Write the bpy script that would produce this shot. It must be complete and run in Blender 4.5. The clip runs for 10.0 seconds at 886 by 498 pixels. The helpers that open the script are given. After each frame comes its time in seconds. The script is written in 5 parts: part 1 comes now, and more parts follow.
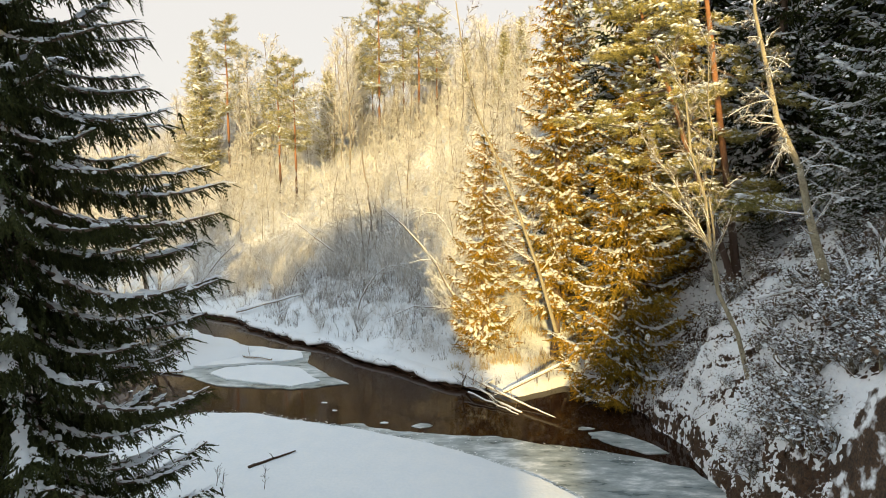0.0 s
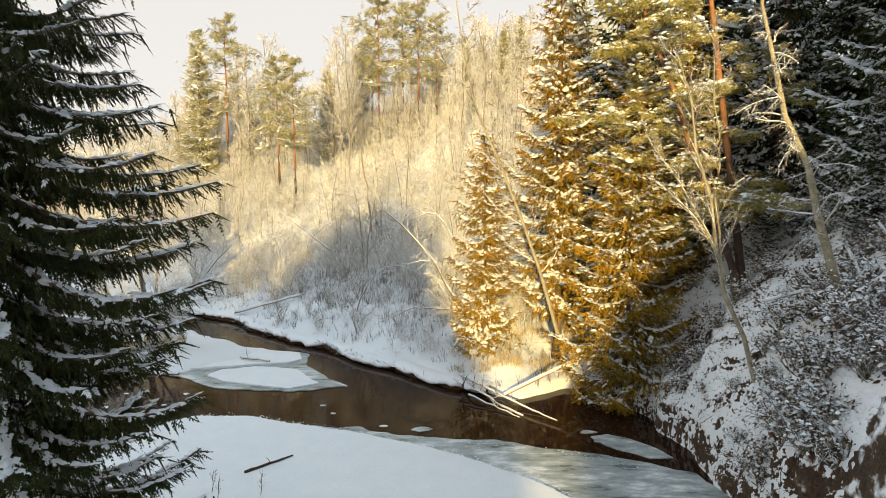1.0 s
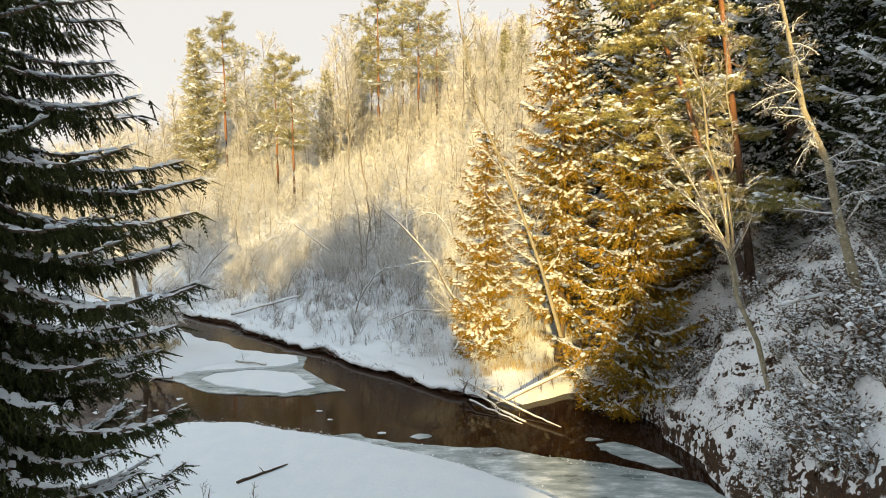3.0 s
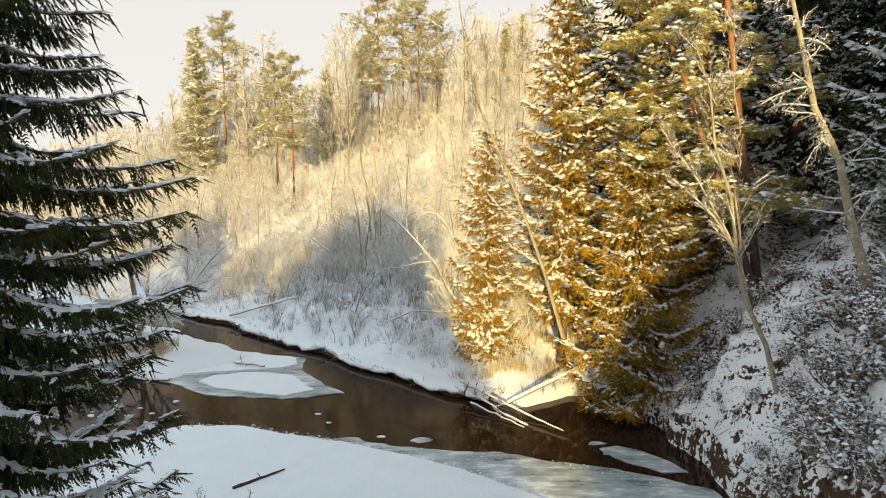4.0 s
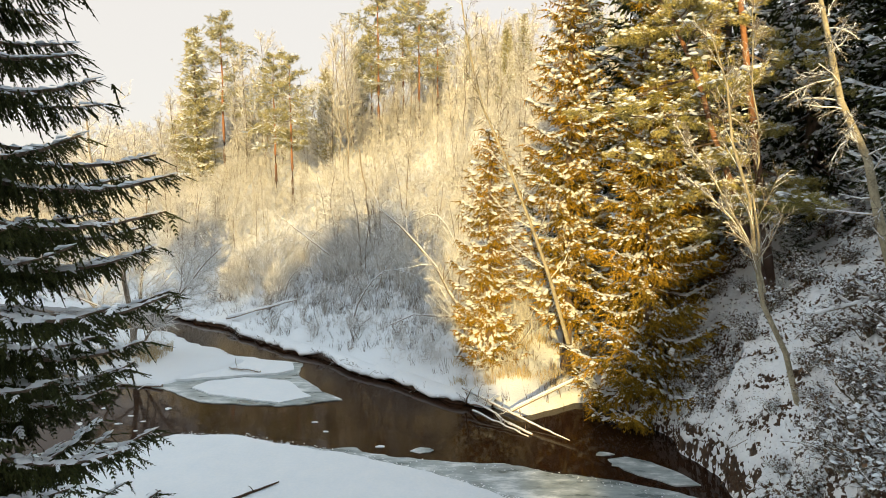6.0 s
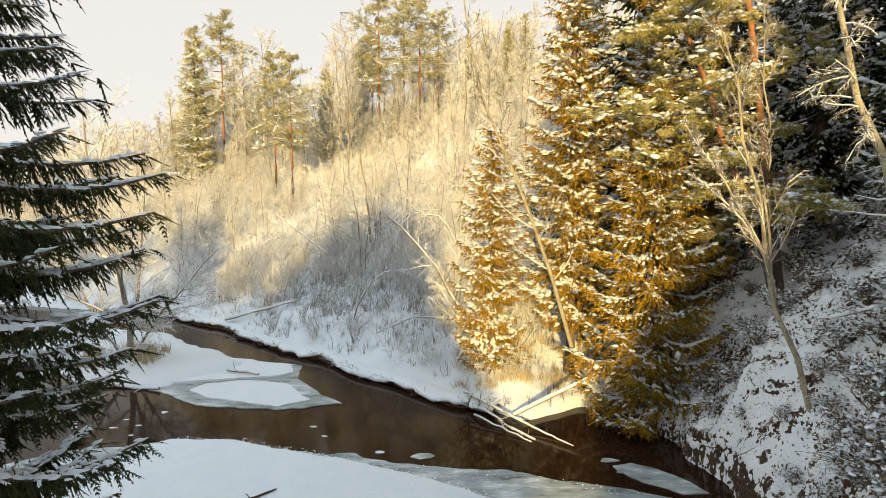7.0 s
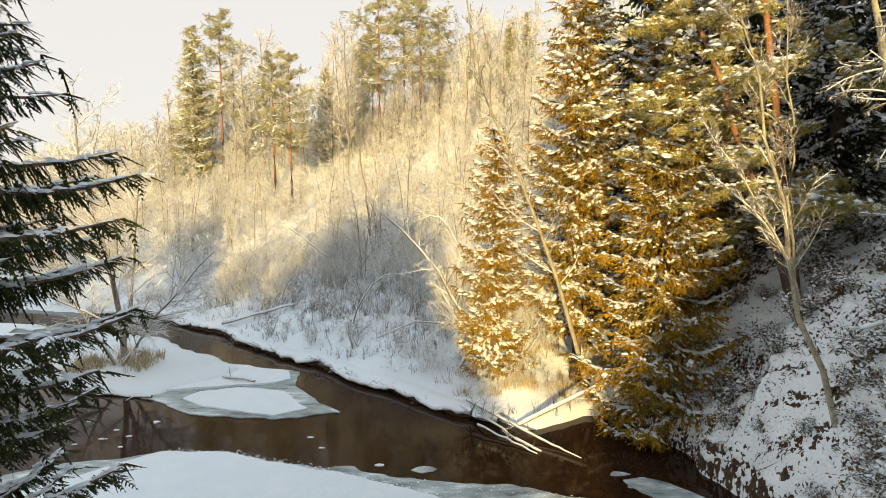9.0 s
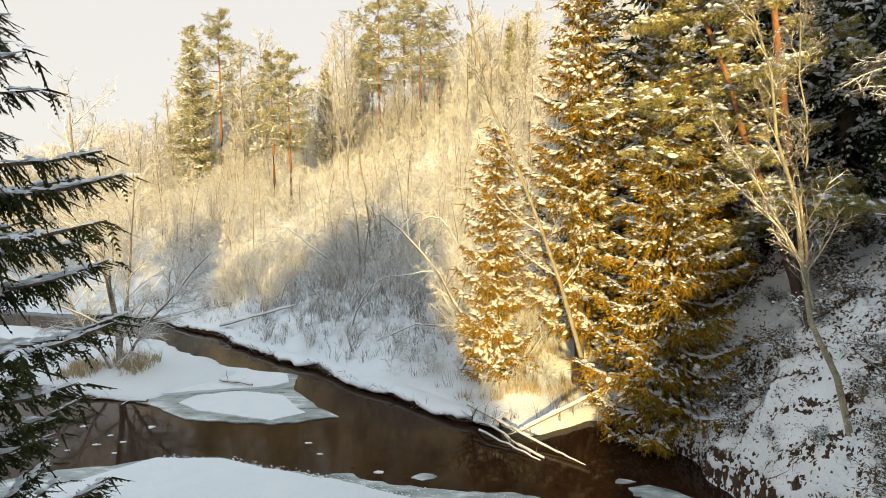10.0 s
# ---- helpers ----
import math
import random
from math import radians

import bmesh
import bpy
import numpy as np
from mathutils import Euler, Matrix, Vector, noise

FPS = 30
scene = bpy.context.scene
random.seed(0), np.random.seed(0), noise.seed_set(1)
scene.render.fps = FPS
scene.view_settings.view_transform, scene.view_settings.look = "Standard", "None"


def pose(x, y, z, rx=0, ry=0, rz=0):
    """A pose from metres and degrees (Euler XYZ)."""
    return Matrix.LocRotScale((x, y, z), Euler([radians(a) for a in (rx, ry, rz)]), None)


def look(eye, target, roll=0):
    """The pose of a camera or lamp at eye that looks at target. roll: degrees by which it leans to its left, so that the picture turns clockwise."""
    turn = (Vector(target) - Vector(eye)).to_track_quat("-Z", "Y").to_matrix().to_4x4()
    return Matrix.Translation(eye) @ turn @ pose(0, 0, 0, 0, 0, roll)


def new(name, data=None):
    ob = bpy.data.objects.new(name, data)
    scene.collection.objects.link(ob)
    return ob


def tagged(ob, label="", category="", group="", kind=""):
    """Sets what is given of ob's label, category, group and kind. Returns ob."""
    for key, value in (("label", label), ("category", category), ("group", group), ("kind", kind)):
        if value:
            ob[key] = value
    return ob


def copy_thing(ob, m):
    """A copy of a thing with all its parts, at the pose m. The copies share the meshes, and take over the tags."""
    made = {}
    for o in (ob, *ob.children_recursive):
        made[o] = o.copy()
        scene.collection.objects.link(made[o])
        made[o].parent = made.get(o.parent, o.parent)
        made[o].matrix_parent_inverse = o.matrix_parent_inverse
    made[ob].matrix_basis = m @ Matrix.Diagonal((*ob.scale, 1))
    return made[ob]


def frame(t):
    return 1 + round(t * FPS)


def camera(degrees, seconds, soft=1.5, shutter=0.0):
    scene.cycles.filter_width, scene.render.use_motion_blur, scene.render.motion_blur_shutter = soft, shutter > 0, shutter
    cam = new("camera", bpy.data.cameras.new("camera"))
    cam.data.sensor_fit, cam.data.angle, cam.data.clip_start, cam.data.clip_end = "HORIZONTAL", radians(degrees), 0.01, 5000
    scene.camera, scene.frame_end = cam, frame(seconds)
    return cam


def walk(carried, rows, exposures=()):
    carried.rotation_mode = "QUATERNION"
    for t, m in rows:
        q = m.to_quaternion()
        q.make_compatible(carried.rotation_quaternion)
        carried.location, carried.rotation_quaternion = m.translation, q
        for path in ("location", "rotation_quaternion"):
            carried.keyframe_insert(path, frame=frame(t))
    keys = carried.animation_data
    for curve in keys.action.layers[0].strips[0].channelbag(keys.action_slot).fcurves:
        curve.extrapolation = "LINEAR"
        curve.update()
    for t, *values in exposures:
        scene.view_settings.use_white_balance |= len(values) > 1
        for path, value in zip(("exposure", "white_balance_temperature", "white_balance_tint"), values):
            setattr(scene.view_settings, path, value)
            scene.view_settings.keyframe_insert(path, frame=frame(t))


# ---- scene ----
cam = camera(79.2, 10.0, soft=0.65)
PATH = [
    (0, (0.269, 0.382, 7.88), (0.238, 2.375, 7.724), -0.3),
    (0.5, (0.25, 0.536, 7.886), (0.221, 2.529, 7.728), -0.3),
    (1, (0.254, 0.681, 7.878), (0.224, 2.674, 7.722), -0.3),
    (1.5, (0.245, 0.834, 7.877), (0.215, 2.827, 7.72), -0.3),
    (2, (0.266, 0.982, 7.874), (0.234, 2.976, 7.718), -0.3),
    (2.5, (0.25, 1.142, 7.862), (0.22, 3.136, 7.707), -0.3),
    (4, (0.233, 1.619, 7.847), (0.201, 3.613, 7.692), -0.3),
    (4.5, (0.21, 1.788, 7.824), (0.179, 3.782, 7.672), -0.3),
    (5, (0.201, 1.96, 7.818), (0.17, 3.954, 7.666), -0.2),
    (5.5, (0.193, 2.134, 7.815), (0.161, 4.128, 7.665), -0.3),
    (7, (0.139, 2.673, 7.833), (0.105, 4.667, 7.685), -0.2),
    (7.5, (0.129, 2.856, 7.835), (0.094, 4.85, 7.688), -0.2),
    (8, (0.128, 3.04, 7.853), (0.092, 5.035, 7.707), -0.2),
    (8.5, (0.113, 3.225, 7.867), (0.077, 5.22, 7.72), -0.3),
    (9, (0.093, 3.411, 7.883), (0.056, 5.405, 7.737), -0.3),
    (9.5, (0.085, 3.59, 7.892), (0.047, 5.584, 7.747), -0.3),
    (10, (0.063, 3.786, 7.899), (0.026, 5.78, 7.755), -0.3),
]
walk(cam, [(t, look(eye, target, roll)) for t, eye, target, roll in PATH])

# ---- light ----
SUN_DIR = Vector((0.12, 0.972, -0.20)).normalized()   # the way the sunlight travels
world = bpy.data.worlds.new("winter_sky")
scene.world = world
world.use_nodes = True
wn, wl = world.node_tree.nodes, world.node_tree.links
sky = wn.new("ShaderNodeTexSky")
sky.sky_type, sky.sun_disc = "NISHITA", False
sky.sun_elevation = math.asin(-SUN_DIR.z)
sky.sun_rotation = math.atan2(-SUN_DIR.x, -SUN_DIR.y)
sky.dust_density, sky.air_density = 2.0, 1.0
SKY_STRENGTH = 0.112
wn["Background"].inputs[1].default_value = SKY_STRENGTH
coord, sep = wn.new("ShaderNodeTexCoord"), wn.new("ShaderNodeSeparateXYZ")
wl.new(coord.outputs["Generated"], sep.inputs[0])
veil = wn.new("ShaderNodeValToRGB")          # thin high cloud, whiter and brighter to the horizon
veil.color_ramp.elements[0].position, veil.color_ramp.elements[0].color = 0.45, (3.75, 3.55, 3.3, 1)
veil.color_ramp.elements[1].position, veil.color_ramp.elements[1].color = 0.95, (2.8, 3.72, 4.45, 1)
wl.new(sep.outputs[2], veil.inputs[0])
mixs = wn.new("ShaderNodeMix")
mixs.data_type, mixs.inputs[0].default_value = "RGBA", 0.92
wl.new(sky.outputs[0], mixs.inputs[6])
wl.new(veil.outputs[0], mixs.inputs[7])
wl.new(mixs.outputs[2], wn["Background"].inputs[0])
sun = new("sun", bpy.data.lights.new("sun", "SUN"))
sun.data.energy, sun.data.angle, sun.data.color = 3.25, radians(1.2), (1.0, 0.735, 0.29)
sun.matrix_world = look((0, 0, 60), Vector((0, 0, 60)) + SUN_DIR)
scene.view_settings.exposure = 1.13


# ---- materials ----
def material(name, base, rough=0.8, second=None, scale=4.0, spread=0.5, bump=0.0, bump_scale=30.0, snow=None, snow_at=0.35,
             snow_soft=0.3, island=0.0, coarse=False, each=0.0, low=None, **extra):
    """A node material: two colours mixed by noise at two scales, with relief; snow: colour laid on faces that look up."""
    m = bpy.data.materials.new(name)
    m.use_nodes = True
    n, l = m.node_tree.nodes, m.node_tree.links
    p = n["Principled BSDF"]
    p.inputs["Roughness"].default_value = rough
    for key, value in extra.items():
        p.inputs[key.replace("_", " ")].default_value = value
    tc = n.new("ShaderNodeTexCoord")
    n1, n2 = n.new("ShaderNodeTexNoise"), n.new("ShaderNodeTexNoise")
    n1.inputs["Scale"].default_value, n2.inputs["Scale"].default_value = scale, scale * 7
    n1.inputs["Detail"].default_value = n2.inputs["Detail"].default_value = 3
    geo = n.new("ShaderNodeNewGeometry")
    for q in (n1, n2):
        l.new(geo.outputs["Position"], q.inputs["Vector"])
    add = n.new("ShaderNodeMath")
    add.operation = "ADD"
    l.new(n1.outputs[0], add.inputs[0])
    l.new(n2.outputs[0], add.inputs[1])
    ramp = n.new("ShaderNodeMapRange")
    ramp.inputs[1].default_value, ramp.inputs[2].default_value = 1 - spread * 0.5, 1 + spread * 0.5
    l.new(add.outputs[0], ramp.inputs[0])
    mix = n.new("ShaderNodeMix")
    mix.data_type = "RGBA"
    mix.inputs[6].default_value, mix.inputs[7].default_value = (*base, 1), (*(second or base), 1)
    l.new(ramp.outputs[0], mix.inputs[0])
    out = mix.outputs[2]
    if island:
        hue = n.new("ShaderNodeHueSaturation")
        mr = n.new("ShaderNodeMapRange")
        mr.inputs[3].default_value, mr.inputs[4].default_value = 1 - island, 1 + island
        l.new(geo.outputs["Random Per Island"], mr.inputs[0])
        l.new(mr.outputs[0], hue.inputs["Value"])
        l.new(out, hue.inputs["Color"])
        out = hue.outputs[0]
    if low:
        so, lr, lm = n.new("ShaderNodeSeparateXYZ"), n.new("ShaderNodeMapRange"), n.new("ShaderNodeMix")
        l.new(tc.outputs["Object"], so.inputs[0])
        l.new(so.outputs[2], lr.inputs[0])
        lr.inputs[1].default_value, lr.inputs[2].default_value = low[1], low[0]
        lm.data_type = "RGBA"
        l.new(lr.outputs[0], lm.inputs[0])
        l.new(out, lm.inputs[6])
        lm.inputs[7].default_value = (*low[2], 1)
        out = lm.outputs[2]
    if each:
        oi, hv, mv = n.new("ShaderNodeObjectInfo"), n.new("ShaderNodeHueSaturation"), n.new("ShaderNodeMapRange")
        mv.inputs[3].default_value, mv.inputs[4].default_value = 1 - each, 1 + each
        l.new(oi.outputs["Random"], mv.inputs[0])
        l.new(mv.outputs[0], hv.inputs["Value"])
        l.new(out, hv.inputs["Color"])
        out = hv.outputs[0]
    if snow:
        sp = n.new("ShaderNodeSeparateXYZ")
        l.new(geo.outputs["Normal"], sp.inputs[0])
        jit = n.new("ShaderNodeMath")
        jit.operation = "MULTIPLY_ADD"
        jit.inputs[1].default_value, jit.inputs[2].default_value = 0.7, -0.35
        l.new((n1 if coarse else n2).outputs[0], jit.inputs[0])
        up = n.new("ShaderNodeMath")
        l.new(sp.outputs[2], up.inputs[0])
        l.new(jit.outputs[0], up.inputs[1])
        r2 = n.new("ShaderNodeMapRange")
        r2.inputs[1].default_value, r2.inputs[2].default_value = snow_at - snow_soft / 2, snow_at + snow_soft / 2
        l.new(up.outputs[0], r2.inputs[0])
        m2 = n.new("ShaderNodeMix")
        m2.data_type = "RGBA"
        l.new(r2.outputs[0], m2.inputs[0])
        l.new(out, m2.inputs[6])
        m2.inputs[7].default_value = (*snow, 1)
        out = m2.outputs[2]
    l.new(out, p.inputs["Base Color"])
    if bump:
        nb, bp = n.new("ShaderNodeTexNoise"), n.new("ShaderNodeBump")
        nb.inputs["Scale"].default_value, nb.inputs["Detail"].default_value = bump_scale, 4
        bp.inputs["Strength"].default_value, bp.inputs["Distance"].default_value = bump, 0.05
        l.new(geo.outputs["Position"], nb.inputs["Vector"])
        l.new(nb.outputs[0], bp.inputs["Height"])
        l.new(bp.outputs[0], p.inputs["Normal"])
    return m


SNOW = (0.84, 0.86, 0.88)
mat_snow = material("snow", (0.80, 0.83, 0.86), 0.6, (0.87, 0.88, 0.89), 1.5, 0.6, bump=0.25, bump_scale=9)
mat_ground = material("snowy_ground", (0.028, 0.018, 0.011), 0.95, (0.115, 0.066, 0.034), 3.2, 0.6, bump=1.0, bump_scale=11,
                      snow=SNOW, snow_at=0.34, snow_soft=0.10, coarse=True)
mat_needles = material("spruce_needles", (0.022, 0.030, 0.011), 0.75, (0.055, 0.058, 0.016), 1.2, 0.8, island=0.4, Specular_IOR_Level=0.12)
# spruce needles again, turned golden: the low sun's light is put into the colour
mat_sunlit_needles = material("sunlit_spruce_needles", (0.105, 0.088, 0.013), 0.75, (0.45, 0.25, 0.024), 0.8, 0.8, island=0.5, Specular_IOR_Level=0.12)
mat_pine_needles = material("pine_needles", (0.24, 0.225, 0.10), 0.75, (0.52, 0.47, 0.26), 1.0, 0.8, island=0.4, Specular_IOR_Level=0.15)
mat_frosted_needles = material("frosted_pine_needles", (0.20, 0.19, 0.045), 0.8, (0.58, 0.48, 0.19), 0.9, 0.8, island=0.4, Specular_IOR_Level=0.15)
mat_spruce_bark = material("spruce_bark", (0.10, 0.065, 0.045), 0.9, (0.20, 0.14, 0.10), 6, 0.7, bump=0.6)
mat_pine_bark = material("pine_bark", (0.22, 0.095, 0.040), 0.85, (0.42, 0.19, 0.08), 5, 0.8, bump=1.0, bump_scale=13, low=(3.0, 6.5, (0.10, 0.062, 0.045)))
mat_bark = material("grey_bark", (0.075, 0.058, 0.036), 0.9, (0.36, 0.31, 0.22), 5, 0.45, bump=0.6, bump_scale=20, snow=SNOW, snow_at=0.5, snow_soft=0.3)
mat_pale_bark = material("pale_bark", (0.20, 0.165, 0.10), 0.9, (0.48, 0.42, 0.29), 4, 0.6, bump=0.6, bump_scale=18, snow=SNOW, snow_at=0.55, snow_soft=0.3)
mat_frost = material("frosted_twigs", (0.30, 0.265, 0.21), 0.85, (0.74, 0.71, 0.66), 0.7, 0.9, each=0.32, snow=(0.80, 0.80, 0.79), snow_at=0.35, snow_soft=0.6)
mat_twig_bark = material("frosted_bark", (0.10, 0.075, 0.05), 0.9, (0.30, 0.25, 0.19), 3, 0.8, bump=0.3, each=0.3, snow=(0.84, 0.84, 0.84), snow_at=0.3, snow_soft=0.5)
mat_brush = material("frosted_brush", (0.28, 0.245, 0.195), 0.85, (0.76, 0.74, 0.70), 0.4, 0.6, snow=(0.80, 0.80, 0.80), snow_at=0.2, snow_soft=0.6)
mat_wood = material("dead_wood", (0.17, 0.12, 0.08), 0.85, (0.33, 0.25, 0.17), 8, 0.8, bump=0.5, snow=SNOW, snow_at=0.25, snow_soft=0.15)


def ice_material():
    """River ice: grey and dark, with white wind-blown streaks."""
    m = bpy.data.materials.new("streaked_ice")
    m.use_nodes = True
    n, l = m.node_tree.nodes, m.node_tree.links
    p = n["Principled BSDF"]
    geo, mp = n.new("ShaderNodeNewGeometry"), n.new("ShaderNodeMapping")
    mp.inputs["Scale"].default_value, mp.inputs["Rotation"].default_value = (0.8, 2.2, 1), (0, 0, 0.35)
    l.new(geo.outputs["Position"], mp.inputs[0])
    a, b = n.new("ShaderNodeTexNoise"), n.new("ShaderNodeTexNoise")
    a.inputs["Scale"].default_value, a.inputs["Detail"].default_value, a.inputs["Roughness"].default_value = 0.9, 8, 0.68
    b.inputs["Scale"].default_value, b.inputs["Detail"].default_value = 0.35, 3
    l.new(mp.outputs[0], a.inputs["Vector"])
    l.new(geo.outputs["Position"], b.inputs["Vector"])
    add, ramp = n.new("ShaderNodeMath"), n.new("ShaderNodeValToRGB")
    add.operation, add.inputs[1].default_value = "MULTIPLY_ADD", 0.65
    l.new(a.outputs[0], add.inputs[0])
    half = n.new("ShaderNodeMath")
    half.operation, half.inputs[1].default_value = "MULTIPLY", 0.35
    l.new(b.outputs[0], half.inputs[0])
    l.new(half.outputs[0], add.inputs[2])
    e = ramp.color_ramp.elements
    e[0].position, e[0].color = 0.42, (0.20, 0.235, 0.235, 1)
    e[1].position, e[1].color = 0.60, (0.80, 0.81, 0.80, 1)
    mid = ramp.color_ramp.elements.new(0.52)
    mid.color = (0.40, 0.44, 0.44, 1)
    l.new(add.outputs[0], ramp.inputs[0])
    l.new(ramp.outputs[0], p.inputs["Base Color"])
    rr = n.new("ShaderNodeMapRange")
    rr.inputs[1].default_value, rr.inputs[2].default_value, rr.inputs[3].default_value, rr.inputs[4].default_value = 0.4, 0.6, 0.18, 0.7
    l.new(add.outputs[0], rr.inputs[0])
    l.new(rr.outputs[0], p.inputs["Roughness"])
    bp = n.new("ShaderNodeBump")
    bp.inputs["Strength"].default_value, bp.inputs["Distance"].default_value = 0.6, 0.05
    l.new(a.outputs[0], bp.inputs["Height"])
    l.new(bp.outputs[0], p.inputs["Normal"])
    return m


mat_ice = ice_material()
mat_grass = material("dry_grass", (0.36, 0.27, 0.13), 0.8, (0.55, 0.45, 0.27), 3, 0.8, island=0.3)
mat_leaves = material("withered_leaves", (0.06, 0.038, 0.02), 0.8, (0.14, 0.08, 0.04), 5, 0.8, island=0.4)
mat_water = material("dark_river_water", (0.022, 0.010, 0.005), 0.06, (0.036, 0.017, 0.009), 0.4, 0.8, bump=0.05, bump_scale=2.2, IOR=1.24, Specular_IOR_Level=0.38)


# ---- mesh tools ----
def mesh_of(name, V, F, mats, index=None, smooth=False):
    """A mesh from arrays of corners and of faces with the same count of corners each."""
    V, F = np.asarray(V, np.float32).reshape(-1, 3), np.asarray(F, np.int32)
    me = bpy.data.meshes.new(name)
    n, k = F.shape
    me.vertices.add(len(V))
    me.vertices.foreach_set("co", V.ravel())
    me.loops.add(n * k)
    me.loops.foreach_set("vertex_index", F.ravel())
    me.polygons.add(n)
    me.polygons.foreach_set("loop_start", np.arange(0, n * k, k, dtype=np.int32))
    for m in mats:
        me.materials.append(m)
    if index is not None:
        me.polygons.foreach_set("material_index", np.asarray(index, np.int32))
    me.polygons.foreach_set("use_smooth", np.full(n, smooth))
    me.update()
    me.validate()
    return me


def join(*pieces):
    """Several (V, F) of the same face size as one."""
    Vs, Fs, o = [], [], 0
    for V, F in pieces:
        Vs.append(V)
        Fs.append(F + o)
        o += len(V)
    return np.concatenate(Vs), np.concatenate(Fs)


def unit(a):
    return a / np.maximum(np.linalg.norm(a, axis=-1, keepdims=True), 1e-9)


def side_of(d):
    """A horizontal way square to each d."""
    s = np.stack([-d[..., 1], d[..., 0], np.zeros(d.shape[:-1])], -1)
    flat = np.linalg.norm(s, axis=-1, keepdims=True) < 1e-4
    return unit(np.where(flat, np.array([1.0, 0, 0]), s))


def tubes(P, R, sides=4):
    """Tubes along paths P (n, k, 3) with radii R (n, k). Triangles."""
    P, R = np.asarray(P, float), np.asarray(R, float)
    n, k = P.shape[:2]
    d = unit(np.gradient(P, axis=1))
    a = side_of(d)
    b = np.cross(d, a)
    t = np.arange(sides) * 2 * np.pi / sides + 0.4
    ring = a[:, :, None] * np.cos(t)[:, None] + b[:, :, None] * np.sin(t)[:, None]
    V = P[:, :, None] + ring * R[:, :, None, None]
    idx = np.arange(n * k * sides).reshape(n, k, sides)
    q0, q1 = idx[:, :-1], idx[:, 1:]
    q0n, q1n = np.roll(q0, -1, 2), np.roll(q1, -1, 2)
    F = np.concatenate([np.stack([q0, q0n, q1n], -1).reshape(-1, 3), np.stack([q0, q1n, q1], -1).reshape(-1, 3)])
    return V.reshape(-1, 3), F


def stamp(T, X, Y, Z, O):
    """Copies of the pattern T = (V, F) with axes X, Y, Z (n, 3, with their lengths) at O (n, 3)."""
    V, F = T
    W = V[None, :, 0:1] * X[:, None] + V[None, :, 1:2] * Y[:, None] + V[None, :, 2:3] * Z[:, None] + O[:, None]
    G = F[None] + (np.arange(len(O)) * len(V))[:, None, None]
    return W.reshape(-1, 3), G.reshape(-1, F.shape[1])


def part(name, data, parent, label=""):
    ob = new(name, data)
    ob.parent = parent
    if label:
        tagged(ob, label)
    return ob


def snow_part(name, data, parent, label=""):
    return tagged(part(name, data, parent, label), kind="stuff")


def empty(name, x, y, z):
    ob = new(name)
    ob.empty_display_size = 0.2
    ob.matrix_basis = pose(x, y, z)
    return ob


def lattice(x, y, seed):
    i, j = np.floor(x).astype(np.int64), np.floor(y).astype(np.int64)
    u, v = x - i, y - j
    u, v = u * u * (3 - 2 * u), v * v * (3 - 2 * v)

    def h(a, b):
        q = np.sin(a * 127.1 + b * 311.7 + seed * 74.7) * 43758.5453
        return q - np.floor(q)
    return (h(i, j) * (1 - u) + h(i + 1, j) * u) * (1 - v) + (h(i, j + 1) * (1 - u) + h(i + 1, j + 1) * u) * v - 0.5


def rough(x, y, scale, seed, octaves=3):
    s, a = 0, 1.0
    for o in range(octaves):
        s = s + a * lattice(x / scale, y / scale, seed + o)
        scale, a = scale / 2.1, a * 0.5
    return s


# ---- the ground ----
FAR_BANK = [(-120, 62), (-60, 52), (-40, 47), (-28, 43.5), (-21, 41.5), (-18, 39), (-14.4, 36.9), (-13, 35), (-9.4, 31.4), (-5.9, 28.9), (-3.7, 26.8),
            (-1.6, 25.2), (0.3, 23.4), (1.7, 22.5), (3.0, 22.0), (4.1, 22.3), (5.2, 23.0), (6.1, 23.0), (6.6, 22.0), (7.5, 20.2), (7.5, 18.0),
            (7.8, 17.0), (8.0, 16.2), (7.9, 15.2), (7.5, 13.6), (7.0, 12), (6.8, 8), (7, 0), (8, -12), (9, -60)]
NEAR_BANK = [(-120, 56), (-60, 46), (-40, 42), (-27, 39), (-20.5, 36.6), (-17.4, 35.35), (-14.9, 33.0), (-11.5, 30.6), (-10.2, 29.0), (-10.8, 27.2), (-12.9, 25.5), (-16.9, 26.5),
             (-18.9, 27.5), (-24, 26), (-25, 22), (-18, 16.5), (-12, 13.3), (-5, 11.5), (-1, 8), (0, 0), (-1, -60)]


def to_line(x, y, line):
    """Distance to a line of points, and the place along it where it is nearest."""
    best, by = np.full(np.shape(x), 1e9), np.zeros(np.shape(x))
    for k, ((ax, ay), (bx, by_)) in enumerate(zip(line, line[1:])):
        ux, uy = bx - ax, by_ - ay
        t = np.clip(((x - ax) * ux + (y - ay) * uy) / (ux * ux + uy * uy), 0, 1)
        d = np.hypot(x - ax - t * ux, y - ay - t * uy)
        by = np.where(d < best, ay + t * uy, by)
        best = np.minimum(best, d)
    return best, by


def in_river(x, y):
    ring = FAR_BANK + NEAR_BANK[::-1]
    c = np.zeros(np.shape(x), bool)
    for (ax, ay), (bx, by) in zip(ring, ring[1:] + ring[:1]):
        if ay != by:
            c ^= ((ay > y) != (by > y)) & (x < (bx - ax) * (y - ay) / (by - ay) + ax)
    return c


def step(a, b, x):
    t = np.clip((x - a) / (b - a), 0, 1)
    return t * t * (3 - 2 * t)


